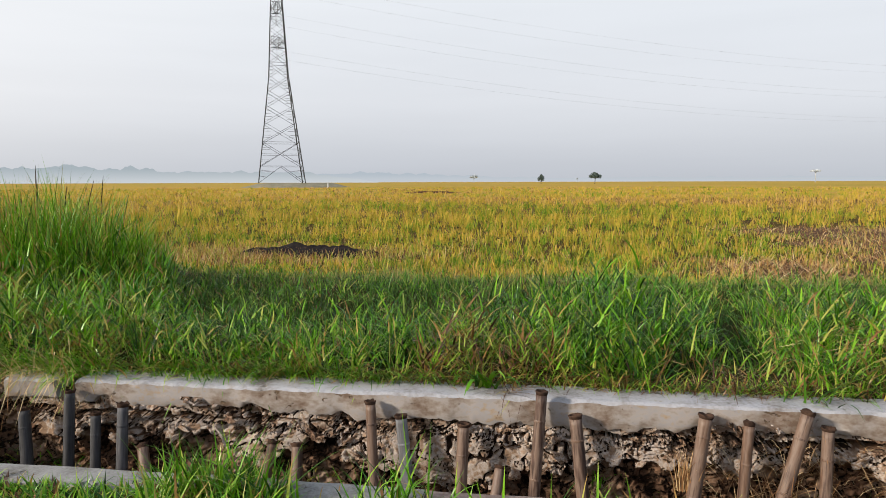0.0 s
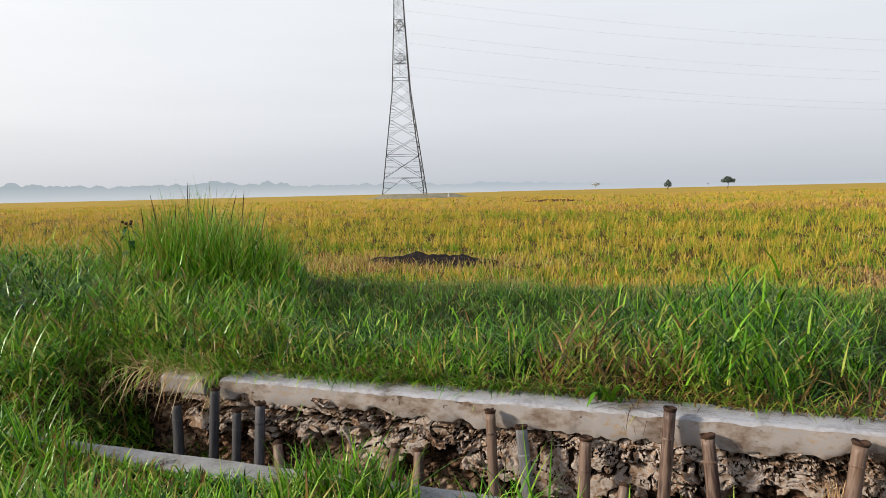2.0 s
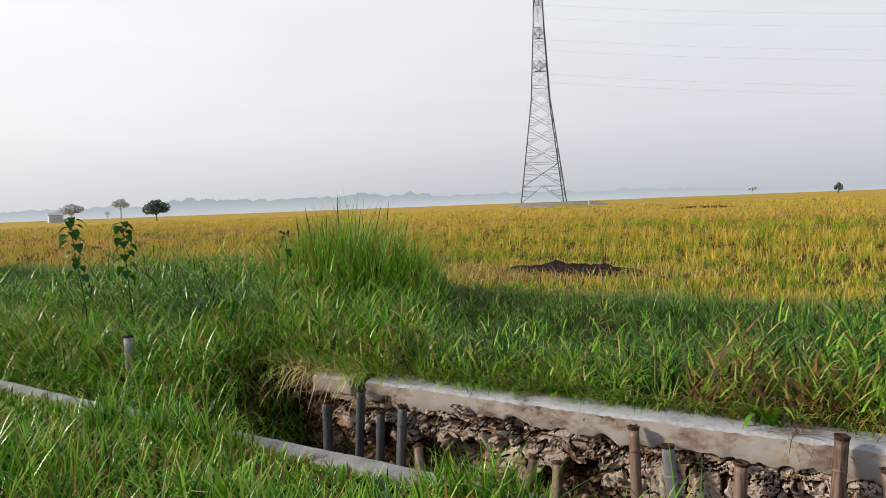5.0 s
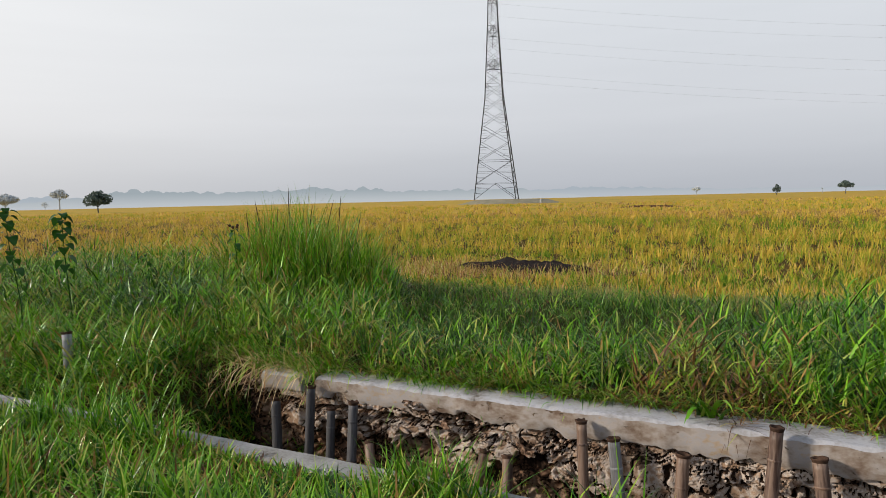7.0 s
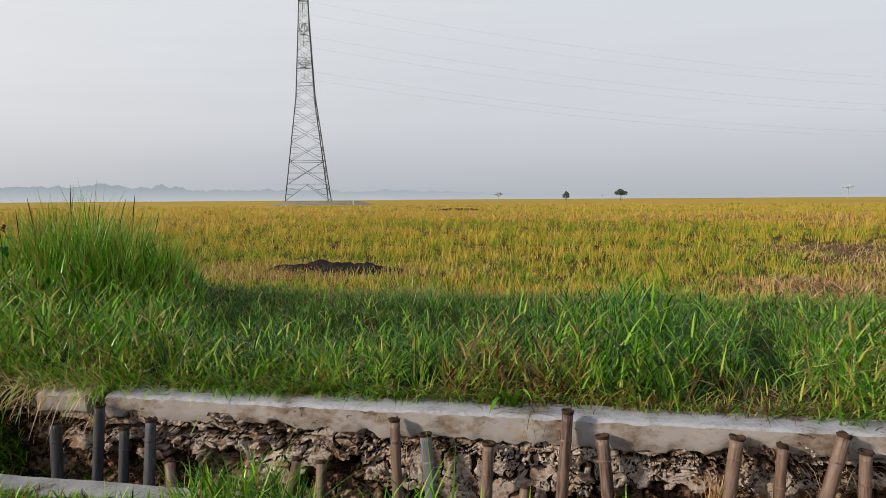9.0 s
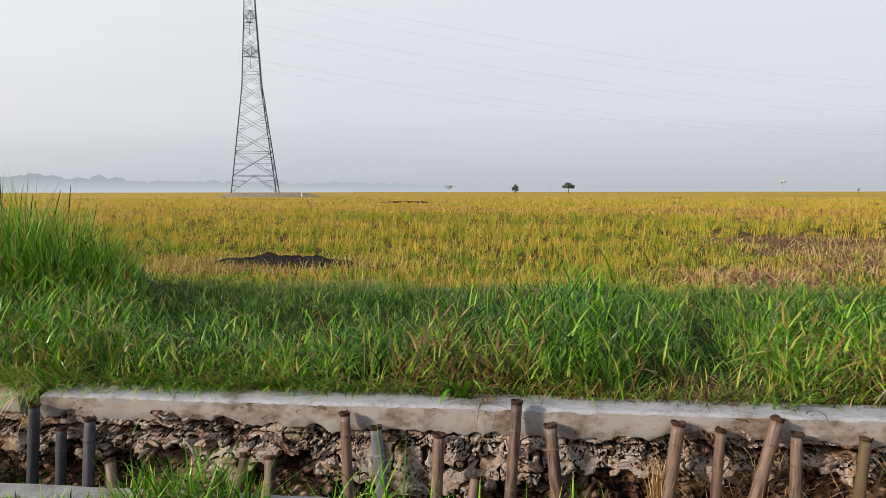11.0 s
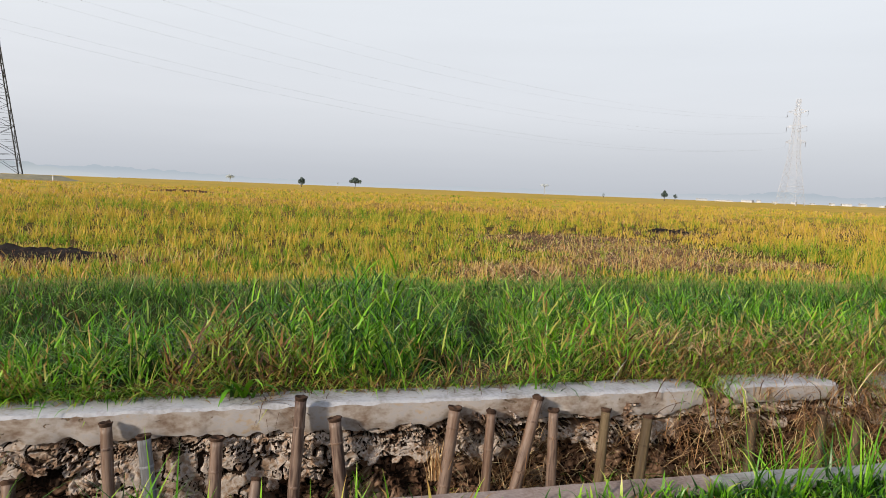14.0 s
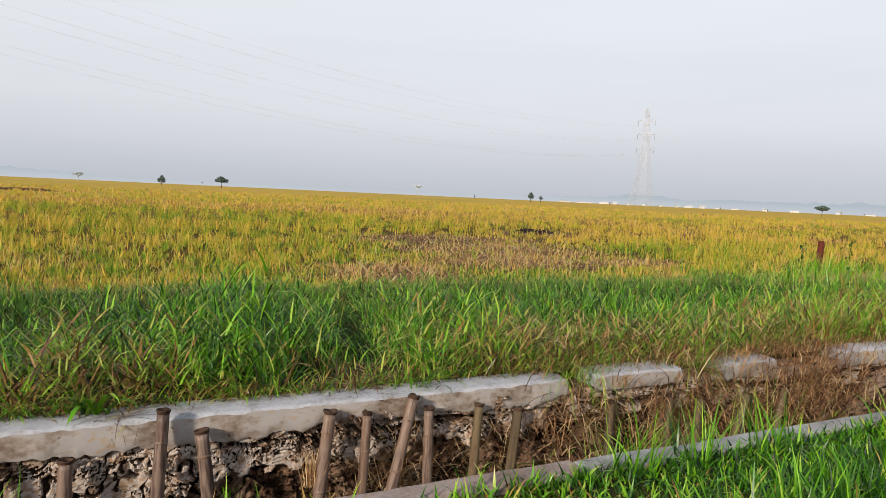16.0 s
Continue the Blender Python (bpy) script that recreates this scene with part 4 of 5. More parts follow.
# brown thatch where the bank's grass meets the coping
n = 9000
x, y = rng.uniform(-4.6, 11, n), 4.25 + 0.22 * rng.uniform(0, 1, n) ** 1.4
keep = rng.uniform(0, 1, n) < 0.25 + 0.9 * vnoise(x, y, 0.45, 71)
x, y = x[keep], y[keep]
n = len(x)
tagged(blades("thatch", M_GRASS, x, y, np.maximum(ground_z(x, y), -0.02) + 0.03 * rng.uniform(0, 1, n), rng.uniform(0.08, 0.24, n), rng.uniform(0.004, 0.011, n), np.clip(0.90 + 0.10 * rng.normal(0, 1, n) - 0.45 * (rng.uniform(0, 1, n) < 0.25), 0.2, 1), 0.7, 1.5, 4, lean0=0.35),
       "dry brown thatch along the back of the coping", "dead grass", kind="stuff")

# ---- rice field ----
PATCHES = [(4.9, 12.7, 1.5, 1.7), (9.2, 15.0, 2.9, 1.9), (10.8, 18.8, 3.8, 2.5), (10.8, 23.0, 4.0, 2.7), (-6.2, 14.4, 3.4, 1.5), (18.5, 28.5, 3.0, 1.6), (13.0, 14.8, 1.7, 1.0)]


def cleared(x, y, inner=0.75, outer=1.1):
    c = np.zeros(len(x))
    for cx, cy, rx, ry in PATCHES:
        d = np.hypot((x - cx) / rx, (y - cy) / ry) + 0.5 * (vnoise(x, y, 0.7, 61) - 0.5)
        c = np.maximum(c, 1 - sstep(inner, outer, d))
    return c


n = 25000
r = 9.0 * (190 / 9.0) ** (rng.uniform(0, 1, n) ** 1.2)
a = rng.uniform(-1.35, 1.35, n)
hx, hy = r * np.sin(a), r * np.cos(a)
near = 1 - sstep(10, 19, hy + 5 * (vnoise(hx, hy, 3.0, 62) - 0.5))
keep = (hy > 9.5) & (rng.uniform(0, 1, n) > (0.72 + 0.28 * (vnoise(hx, hy, 1.1, 81) > 0.38)) * cleared(hx, hy)) & (rng.uniform(0, 1, n) > 0.45 * near * vnoise(hx, hy, 0.8, 68))
hx, hy, r, near = hx[keep], hy[keep], r[keep], near[keep]
n = len(hx)
layer = vnoise(hx * 0.3, hy, 2.6, 63)
h_tone = 0.42 + 0.14 * sstep(22, 50, r) - 0.17 * near + 0.55 * (layer - 0.5) + 0.30 * (vnoise(hx * 0.4, hy, 11, 64) - 0.5) + (0.09 + 0.07 * near) * rng.normal(0, 1, n) + near * (0.8 * (vnoise(hx * 0.6, hy, 0.9, 72) - 0.5) + 0.40 * (rng.uniform(0, 1, n) < 0.25))
h_len = (0.30 + 0.36 * rng.uniform(0, 1, n) ** 1.5) * (0.55 + 0.45 * sstep(13, 30, np.hypot(hx, hy) + 5 * (vnoise(hx, hy, 5, 69) - 0.5))) * (0.6 + 0.8 * vnoise(hx, hy, 0.9, 66))
h_len = h_len * (1 - 0.5 * cleared(hx, hy, 0.9, 1.9))
per = 10
x, y, r, tone, ln = (np.repeat(q, per) for q in (hx, hy, r, h_tone, h_len))
m = len(x)
x, y = x + rng.normal(0, 1, m) * (0.03 + 0.0014 * r), y + rng.normal(0, 1, m) * (0.03 + 0.003 * r)
ear = np.tile(np.arange(per) < 4, len(hx))
tagged(blades("rice_crop", M_RICE, x, y, ground_z(x, y) - 0.01, ln * rng.uniform(0.75, 1.15, m), (0.011 + 0.0006 * r) * rng.uniform(0.6, 1.4, m), np.clip(tone + 0.09 * rng.normal(0, 1, m) + np.where(ear, 0.10, -0.06), 0, 1), np.where(ear, 0.16, 0.38), np.where(ear, 1.3, 0.7), 3, 0.16, lean0=0.06),
       "ripe golden rice with greener stalks towards the dyke", "rice crop", kind="stuff")

# green weedy grass that runs from the dyke into the crop
n = 16000
x, y = rng.uniform(-24, 22, n), 9.1 + 4.5 * rng.uniform(0, 1, n) ** 1.7
keep = (rng.uniform(0, 1, n) < 1.3 * vnoise(x * 0.6, y, 0.8, 85) ** 1.5) & (rng.uniform(0, 1, n) > 0.8 * cleared(x, y))
x, y, n = x[keep], y[keep], int(keep.sum())
tagged(blades("field_edge_grass", M_GRASS, x, y, ground_z(x, y) - 0.01, rng.uniform(0.12, 0.34, n) * (0.5 + 0.8 * vnoise(x, y, 0.6, 86)), rng.uniform(0.010, 0.020, n), np.clip(0.36 + 0.12 * rng.normal(0, 1, n) + 0.25 * (rng.uniform(0, 1, n) < 0.25), 0.05, 0.8), 0.4, 0.8, 3, 0.12, lean0=0.12),
       "green grass and straw along the crop's near edge", "grass", kind="stuff")

# stubble and fallen straw between the dyke and the ripe crop
n = 25000
x, y = rng.uniform(-24, 30, n), 9.7 + 13 * rng.uniform(0, 1, n) ** 1.6
keep = rng.uniform(0, 1, n) < 0.15 + 1.1 * vnoise(x, y, 0.6, 75) * vnoise(x, y, 2.4, 76) * 1.6
x, y = x[keep], y[keep]
cx, cy = np.round(x / 0.28) * 0.28 + 0.1 * vnoise(y, x, 0.3, 77), np.round(y / 0.28) * 0.28 + 0.1 * vnoise(x, y, 0.3, 78)
x, y, n = 0.75 * cx + 0.25 * x, 0.75 * cy + 0.25 * y, len(x)
pale = vnoise(x, y, 0.35, 79)
tagged(blades("rice_stubble", M_STUBBLE, x, y, ground_z(x, y) - 0.01, rng.uniform(0.12, 0.45, n) * (0.5 + 1.0 * pale), rng.uniform(0.012, 0.024, n), np.clip(0.03 + 0.75 * pale + 0.18 * rng.normal(0, 1, n), 0, 1), 0.5, 1.0, 3, 0.1, lean0=0.1),
       "cut straw-coloured and green rice stubble beside the dyke", "stubble", kind="stuff")

# bare brown soil in the cleared patches
M_SOIL = surface("bare_soil", [(0.3, (0.025, 0.013, 0.008)), (0.5, (0.085, 0.043, 0.021)), (0.7, (0.17, 0.09, 0.042))], 2.5, 22, 0.95, 0.9, depth=0.04)
for k, (cx, cy, rx, ry) in enumerate(PATCHES):
    verts, nu, nv = [], 40, 8
    for j in range(nv + 1):
        for i in range(nu):
            a, s = 2 * math.pi * i / nu, j / nv
            q = s * (1 + 0.25 * noise.noise(Vector((math.cos(a) * 1.5, math.sin(a) * 1.5, k * 3.1))))
            xx, yy = cx + rx * q * math.cos(a), cy + ry * q * math.sin(a)
            verts.append((xx, yy, float(ground_z(xx, yy)) + 0.05 * (1 - s ** 3) - 0.01 + 0.03 * (1 - s) * noise.noise(Vector((xx * 3, yy * 3, 1)))))
    fs = [(j * nu + i, (j + 1) * nu + i, (j + 1) * nu + (i + 1) % nu, j * nu + (i + 1) % nu) for j in range(nv) for i in range(nu)]
    tagged(mesh_object("ground_patch", verts, fs, M_SOIL, True), "bare brown soil where the crop was cut", "bare soil", kind="structure")

# loose straw in the cleared patches
n = 10000
ci = rng.choice(len(PATCHES), n, p=[0.2, 0.22, 0.18, 0.12, 0.16, 0.04, 0.08])
P = np.array(PATCHES)
x, y = P[ci, 0] + P[ci, 2] * rng.normal(0, 0.48, n), P[ci, 1] + P[ci, 3] * rng.normal(0, 0.48, n)
tagged(blades("straw_litter", M_STRAW, x, y, ground_z(x, y) + rng.uniform(0, 0.06, n), rng.uniform(0.12, 0.42, n), rng.uniform(0.010, 0.024, n), np.clip(0.04 + 0.88 * rng.uniform(0, 1, n), 0, 1), 0.35, 0.4, 3, lean0=0.9),
       "loose reddish-brown straw littering cleared ground", "straw", kind="stuff")


# cut stubs, in rows, that still stand in the cleared patches
n = 6000
ci = rng.choice(len(PATCHES), n, p=[0.19, 0.27, 0.25, 0.12, 0.05, 0.04, 0.08])
x, y = P[ci, 0] + P[ci, 2] * rng.uniform(-1, 1, n), P[ci, 1] + P[ci, 3] * rng.uniform(-1, 1, n)
x, y = 0.8 * np.round(x / 0.27) * 0.27 + 0.2 * x, 0.8 * np.round(y / 0.31) * 0.31 + 0.2 * y
keep = vnoise(x, y, 0.7, 95) > 0.45
x, y, n = x[keep], y[keep], int(keep.sum())
tagged(blades("cut_stubs", M_STUBBLE, x, y, ground_z(x, y), rng.uniform(0.10, 0.30, n), rng.uniform(0.012, 0.024, n), np.clip(0.74 + 0.14 * rng.normal(0, 1, n), 0.2, 1), 0.28, 0.4, 3, lean0=0.05),
       "pale cut rice stubs standing in bare soil", "stubble", kind="stuff")


def burnt_mound(cx, cy, rx, ry, h, seed, label, material=None):
    """A low heap of burnt straw with a broken outline."""
    verts, fs = [], []
    nu, nv = 60, 16
    for j in range(nv + 1):
        for i in range(nu):
            a, s = 2 * math.pi * i / nu, j / nv
            q = 1 + 0.3 * noise.noise(Vector((math.cos(a) * 1.6, math.sin(a) * 1.6, seed)))
            xx, yy = cx + rx * s * q * math.cos(a), cy + ry * s * q * math.sin(a)
            zz = float(ground_z(xx, yy)) - 0.03 + h * (1 - s ** 4) * (0.75 + 0.40 * noise.fractal(Vector((xx * 1.3, yy * 3, seed)), 0.9, 2, 4)) + 0.05 * (1 - s) * noise.noise(Vector((xx * 9, yy * 9, seed)))
            verts.append((xx, yy, zz))
    fs = [(j * nu + i, j * nu + (i + 1) % nu, (j + 1) * nu + (i + 1) % nu, (j + 1) * nu + i) for j in range(nv) for i in range(nu)]
    fs = [f[::-1] for f in fs]
    return tagged(mesh_object("burnt_mound", verts, fs, material or M_ASH, True), label, "straw heap")


burnt_mound(-5.1, 14.6, 1.9, 0.8, 0.34, 1, "low heap of burnt black straw in the rice field")
burnt_mound(18.5, 28.5, 1.5, 0.7, 0.30, 2, "small dark heap of burnt straw among the rice")
burnt_mound(-15.0, 99, 5.0, 1.2, 0.36, 3, "long brown row of earth and straw far out in the rice", M_SOIL)
n = 4500
x, y = -5.9 + 3.0 * rng.normal(0, 0.7, n), 14.4 + 1.1 * rng.normal(0, 0.8, n)
keep = np.hypot((x + 5.1) / 1.5, (y - 14.7) / 0.6) > 0.9
x, y, n = x[keep], y[keep], int(keep.sum())
tagged(blades("burnt_stubble", M_STUBBLE, x, y, ground_z(x, y) - 0.01, rng.uniform(0.08, 0.34, n), 0.018, np.clip(np.where(rng.uniform(0, 1, n) < 0.6, 0.47, 0.93) + 0.12 * rng.normal(0, 1, n), 0, 1), 0.3, 0.5, 3),
       "singed stubble standing round the burnt straw", "stubble", kind="stuff")


# ---- pylons and wires ----
def split_bars(bm):
    """Each bar of a lattice panel as a bmesh of its own."""
    me = bpy.data.meshes.new("bars")
    bm.to_mesh(me)
    bm.free()
    co = [v.co.copy() for v in me.vertices]
    out = []
    for i in range(0, len(co), 8):
        one = bmesh.new()
        vs = [one.verts.new(p) for p in co[i:i + 8]]
        for k in range(4):
            one.faces.new((vs[k], vs[(k + 1) % 4], vs[4 + (k + 1) % 4], vs[4 + k]))
        one.faces.new(vs[3::-1])
        one.faces.new(vs[4:])
        out.append(one)
    bpy.data.meshes.remove(me)
    return out


def pylon(origin, yaw, steel, label, fine=True):
    """Lattice transmission tower: four legs, braced panels, three pairs of arms with insulator strings."""
    ob = thing("pylon", Matrix.Translation(origin) @ Matrix.Rotation(yaw, 4, "Z"))
    prof = [(0, 7.5), (35.5, 3.1), (60, 1.8), (78, 1.1)]
    foot = 0.7 if fine else 0.0

    def half(z):
        for (z0, h0), (z1, h1) in zip(prof, prof[1:]):
            if z <= z1:
                return h0 + (h1 - h0) * (z - z0) / (z1 - z0)
        return prof[-1][1]

    zs = [foot, 6.2, 14.0, 20.3, 25.8, 30.8, 35.5, 39.8, 43.8, 47.5, 51, 54.3, 57.5, 60.5, 63.5, 66.5, 69.5, 72.5, 75.3, 78]
    corner = ((-1, -1), (1, -1), (1, 1), (-1, 1))
    for sx, sy in corner:
        bm = bmesh.new()
        for z0, z1 in zip((foot, 35.5, 60), (35.5, 60, 78)):
            add_bar(bm, (sx * half(z0), sy * half(z0), z0), (sx * half(z1), sy * half(z1), z1), (0.17 - 0.0006 * z0) * (1 if fine else 0.6))
        part("leg", bm, steel, ob)
    for k, (z0, z1) in enumerate(zip(zs, zs[1:])):
        bm = bmesh.new()
        for (ax, ay), (bx, by) in zip(corner, corner[1:] + corner[:1]):
            h0, h1 = half(z0), half(z1)
            p = [Vector((ax * h0, ay * h0, z0)), Vector((bx * h0, by * h0, z0)), Vector((ax * h1, ay * h1, z1)), Vector((bx * h1, by * h1, z1))]
            if k == 0:
                q = (p[2] + p[3]) / 2
                add_bar(bm, p[0], q, 0.08)
                add_bar(bm, p[1], q, 0.08)
                add_bar(bm, p[2], p[3], 0.06)
                for f in (0.35, 0.68):
                    add_bar(bm, p[0].lerp(p[2], f + 0.08), p[0].lerp(q, f), 0.055)
                    add_bar(bm, p[1].lerp(p[3], f + 0.08), p[1].lerp(q, f), 0.055)
            elif k == 1:
                add_bar(bm, p[0], p[3], 0.08)
                add_bar(bm, p[1], p[2], 0.08)
                add_bar(bm, p[2], p[3], 0.075)
                for f in (0.25, 0.5, 0.75):
                    g = f if f <= 0.5 else 1 - f
                    add_bar(bm, p[0].lerp(p[2], f), p[0].lerp(p[2], f).lerp(p[1].lerp(p[3], f), g * 0.9), 0.055)
                    add_bar(bm, p[1].lerp(p[3], f), p[1].lerp(p[3], f).lerp(p[0].lerp(p[2], f), g * 0.9), 0.055)
            else:
                add_bar(bm, p[0], p[3], 0.074 if k < 8 else 0.066)
                add_bar(bm, p[1], p[2], 0.074 if k < 8 else 0.066)
                if k < 7:
                    for s in (0.34, 0.67):
                        a0, b0 = p[0].lerp(p[2], s), p[1].lerp(p[3], s)
                        add_bar(bm, a0, a0.lerp(b0, 0.22), 0.062)
                        add_bar(bm, b0, b0.lerp(a0, 0.22), 0.062)
                if k in (6, 10, 14, 17):
                    add_bar(bm, p[2], p[3], 0.07)
        if fine:
            for v in split_bars(bm):
                part("brace", v, steel, ob)
        else:
            tagged(part("bracing", bm, steel, ob), kind="stuff")
    for z in (46.5, 57.5, 68.5):
        for s in (-1, 1):
            bm = bmesh.new()
            h, reach = half(z), 7.2
            tip = Vector((0, s * reach, z + 0.3))
            for sx in (-1, 1):
                for dz in (-1.3, 1.6):
                    add_bar(bm, (sx * h, s * h, z + dz), tip, 0.09)
                for f in (0.25, 0.5, 0.75):
                    a0, b0 = Vector((sx * h, s * h, z - 1.3)).lerp(tip, f), Vector((sx * h, s * h, z + 1.6)).lerp(tip, f)
                    add_bar(bm, a0, b0, 0.05)
                    add_bar(bm, a0, Vector((-sx * h, s * h, z - 1.3)).lerp(tip, f - 0.2), 0.05)
            arm = part("crossarm", bm, steel, ob)
            bm = bmesh.new()
            for i in range(12):
                zz = tip.z - 0.3 - 0.3 * i
                add_bar(bm, (0, tip.y, zz), (0, tip.y, zz - 0.15), 0.07, 8, 0.17)
                add_bar(bm, (0, tip.y, zz - 0.15), (0, tip.y, zz - 0.3), 0.05, 6)
            part("insulator", bm, M_GLASS, arm, "dark porcelain insulator string")
    return tagged(ob, label, "pylon", "pylons of one power line")


U = Vector((math.sin(radians(-23.65)), math.cos(radians(-23.65)), 0))
V = Vector((U.y, -U.x, 0))
TOWER = U * 222.5 + V * 7.5 + Vector((0, 0, 0.45))
TOWER_2 = TOWER + V * 484
TOWER_2.z = float(ground_z(TOWER_2.x, TOWER_2.y)) - 0.05
LINE_YAW = math.atan2(V.y, V.x)
pylon(TOWER, LINE_YAW, M_STEEL, "tall dark lattice steel pylon standing in the rice field")
pylon(TOWER_2, LINE_YAW, M_HAZED_GREY, "faint distant lattice steel pylon in the haze", False)

for z in (46.5, 57.5, 68.5):
    for s in (-1, 1):
        bm = bmesh.new()
        a, b = TOWER + U * (7.2 * s) + Vector((0, 0, z - 3.7)), TOWER_2 + U * (7.2 * s) + Vector((0, 0, z - 3.7))
        pts = [a.lerp(b, i / 40) - Vector((0, 0, 4 * 15 * (i / 40) * (1 - i / 40))) for i in range(41)]
        add_tube(bm, pts, [0.013] * len(pts), 4)
        tagged(part("power_line", bm, M_WIRE), "thin grey overhead wire strung between the pylons", "power line", "wires of the line")

# earth pad under the near pylon, its soil colour lightened with painted haze
M_PAD = surface("hazed_earth", [(0.3, (0.16, 0.16, 0.11)), (0.5, (0.22, 0.20, 0.14)), (0.7, (0.28, 0.25, 0.18))], 0.4, 3, 0.95, 0.6)
verts, fs = [], []
for j in range(7):
    for i in range(40):
        a, s = 2 * math.pi * i / 40, j / 6
        p = TOWER + U * (13 * s * math.sin(a)) + V * (19 * s * math.cos(a)) + V * 5
        verts.append((p.x, p.y, -0.45 + 1.5 * (1 - float(sstep(0.6, 1.0, s))) + 0.12 * noise.noise(p * 0.4)))
fs = [(j * 40 + i, (j + 1) * 40 + i, (j + 1) * 40 + (i + 1) % 40, j * 40 + (i + 1) % 40) for j in range(6) for i in range(40)]
tagged(mesh_object("earth_pad", verts, fs, M_PAD, True), "low dark earth pad under the pylon", "earth mound", kind="structure")


def at(az, r, z=0.0):
    return Vector((r * math.sin(radians(az)), r * math.cos(radians(az)), z))


bm = bmesh.new()
add_bar(bm, (0, 0, 0), (0, 0, 1.5), 0.28, 8, 0.24)
marker = part("marker_post", bm, M_WHITE)
marker.location = at(-17.75, 200, -0.4)
tagged(marker, "short white marker post near the pylon's foot", "marker post")


# ---- far trees ----
def leaf_cloud(n, centres, radii, size, seed, flat=1.0):
    """Small leaf faces scattered through several lobes."""
    g = np.random.default_rng(seed)
    verts, fs = [], []
    for k in range(n):
        i = g.integers(len(centres))
        d = g.normal(0, 1, 3)
        d /= np.linalg.norm(d)
        c = np.array(centres[i]) + d * radii[i] * g.uniform(0.35, 1.0) ** 0.5 * np.array([1, 1, flat])
        u = g.normal(0, 1, 3)
        u /= np.linalg.norm(u)
        w = np.cross(u, g.normal(0, 1, 3))
        w /= np.linalg.norm(w)
        s = size * g.uniform(0.6, 1.4)
        b = len(verts)
        verts += [c - u * s, c + w * s * 0.55, c + u * s, c - w * s * 0.55]
        fs.append((b, b + 1, b + 2, b + 3))
    return verts, fs


def tree(az, r, height, spread, crown_low, flat, seed, label, material, leaves=1300, lobes=9):
    """A field tree: tapered trunk, limbs and a crown of many small leaf clumps."""
    g = random.Random(seed)
    base = at(az, r)
    height += 2.7 * float(sstep(130, 1000, r))
    base.z = float(ground_z(base.x, base.y)) - 0.02
    ob = thing("tree", Matrix.Translation(base))
    bm = bmesh.new()
    fork = Vector((g.uniform(-0.04, 0.04) * height, 0, crown_low * height))
    add_bar(bm, (0, 0, 0), fork, 0.035 * height, 8, 0.022 * height)
    centres, radii = [], []
    for k in range(lobes):
        a = 2 * math.pi * k / lobes + g.uniform(-0.3, 0.3)
        d = spread / 2 * (0.62 if k % 3 else 0.15) * g.uniform(0.75, 1.15)
        c = Vector((d * math.cos(a), d * math.sin(a), height * (crown_low + (1 - crown_low) * (g.uniform(0.35, 0.55) if k % 3 else g.uniform(0.55, 0.72)))))
        add_bar(bm, fork, c, 0.012 * height, 5, 0.004 * height)
        centres.append(c)
        radii.append(spread * 0.27 * g.uniform(0.8, 1.1))
    part("trunk", bm, material[1], ob)
    verts, fs = leaf_cloud(leaves, centres, radii, 0.055 * max(spread, height * 0.6), seed, flat)
    crown = mesh_object("crown", verts, fs, material[0], False, ob)
    vals = np.repeat(np.random.default_rng(seed).uniform(0, 1, len(fs)), 4)
    crown.data.attributes.new("tone", "FLOAT", "POINT").data.foreach_set("value", vals.astype(np.float32))
    return tagged(ob, label, "tree")


# leaf and bark of the farthest trees, paled with haze in the base colour
M_CROWN_HAZED = blades_mat("hazed_tree_leaf", [(0.0, (0.50, 0.545, 0.58)), (1.0, (0.56, 0.60, 0.63))], 0.2, 0.8, 0.6)
M_BARK_HAZED = surface("hazed_tree_bark", [(0.3, (0.34, 0.36, 0.38)), (0.7, (0.42, 0.44, 0.46))], 3, 20, 0.9, 0.2)
DARK, HAZED = (M_CROWN, M_BARK), (M_CROWN_HAZED, M_BARK_HAZED)
LONE = "lone dark round tree far out on the rice plain"
UMBRELLA = "lone flat-topped tree far out on the rice plain"
tree(1.1, 400, 6.4, 4.2, 0.10, 1.25, 1, LONE, DARK)
tree(5.7, 420, 6.6, 7.4, 0.42, 0.62, 2, UMBRELLA, DARK)
tree(4.2, 520, 3.4, 1.6, 0.5, 0.8, 12, "thin small tree far out on the plain", HAZED, 250, 4)
tree(-4.83, 650, 7.5, 8.0, 0.30, 0.6, 3, "grey rounded tree in the haze", HAZED, 600)
tree(-54.75, 255, 7.4, 8.2, 0.26, 0.8, 4, "dark spreading tree with a domed crown on a bare trunk", DARK, 1600, 12)
tree(-57.35, 520, 14.5, 11.0, 0.45, 0.6, 5, "tall uneven tree fading in the haze", HAZED)
tree(-60.8, 520, 12.0, 16.0, 0.25, 0.6, 6, "broad tree fading in the haze", HAZED)
tree(-58.3, 600, 6.0, 6.0, 0.25, 0.8, 16, "small bush fading in the haze", HAZED, 300)
tree(32.6, 420, 7.0, 3.9, 0.15, 1.2, 7, LONE, DARK)
tree(33.45, 430, 4.6, 2.6, 0.25, 1.0, 8, LONE, DARK, 500)
tree(55.47, 380, 5.4, 6.6, 0.40, 0.45, 9, UMBRELLA, DARK)
tree(22.5, 620, 9.5, 8.0, 0.72, 0.35, 10, "pale thin flat-topped tree in the haze", HAZED, 400)
tree(27.6, 500, 3.0, 2.2, 0.2, 0.8, 17, "small bush far out on the plain", DARK, 250, 5)


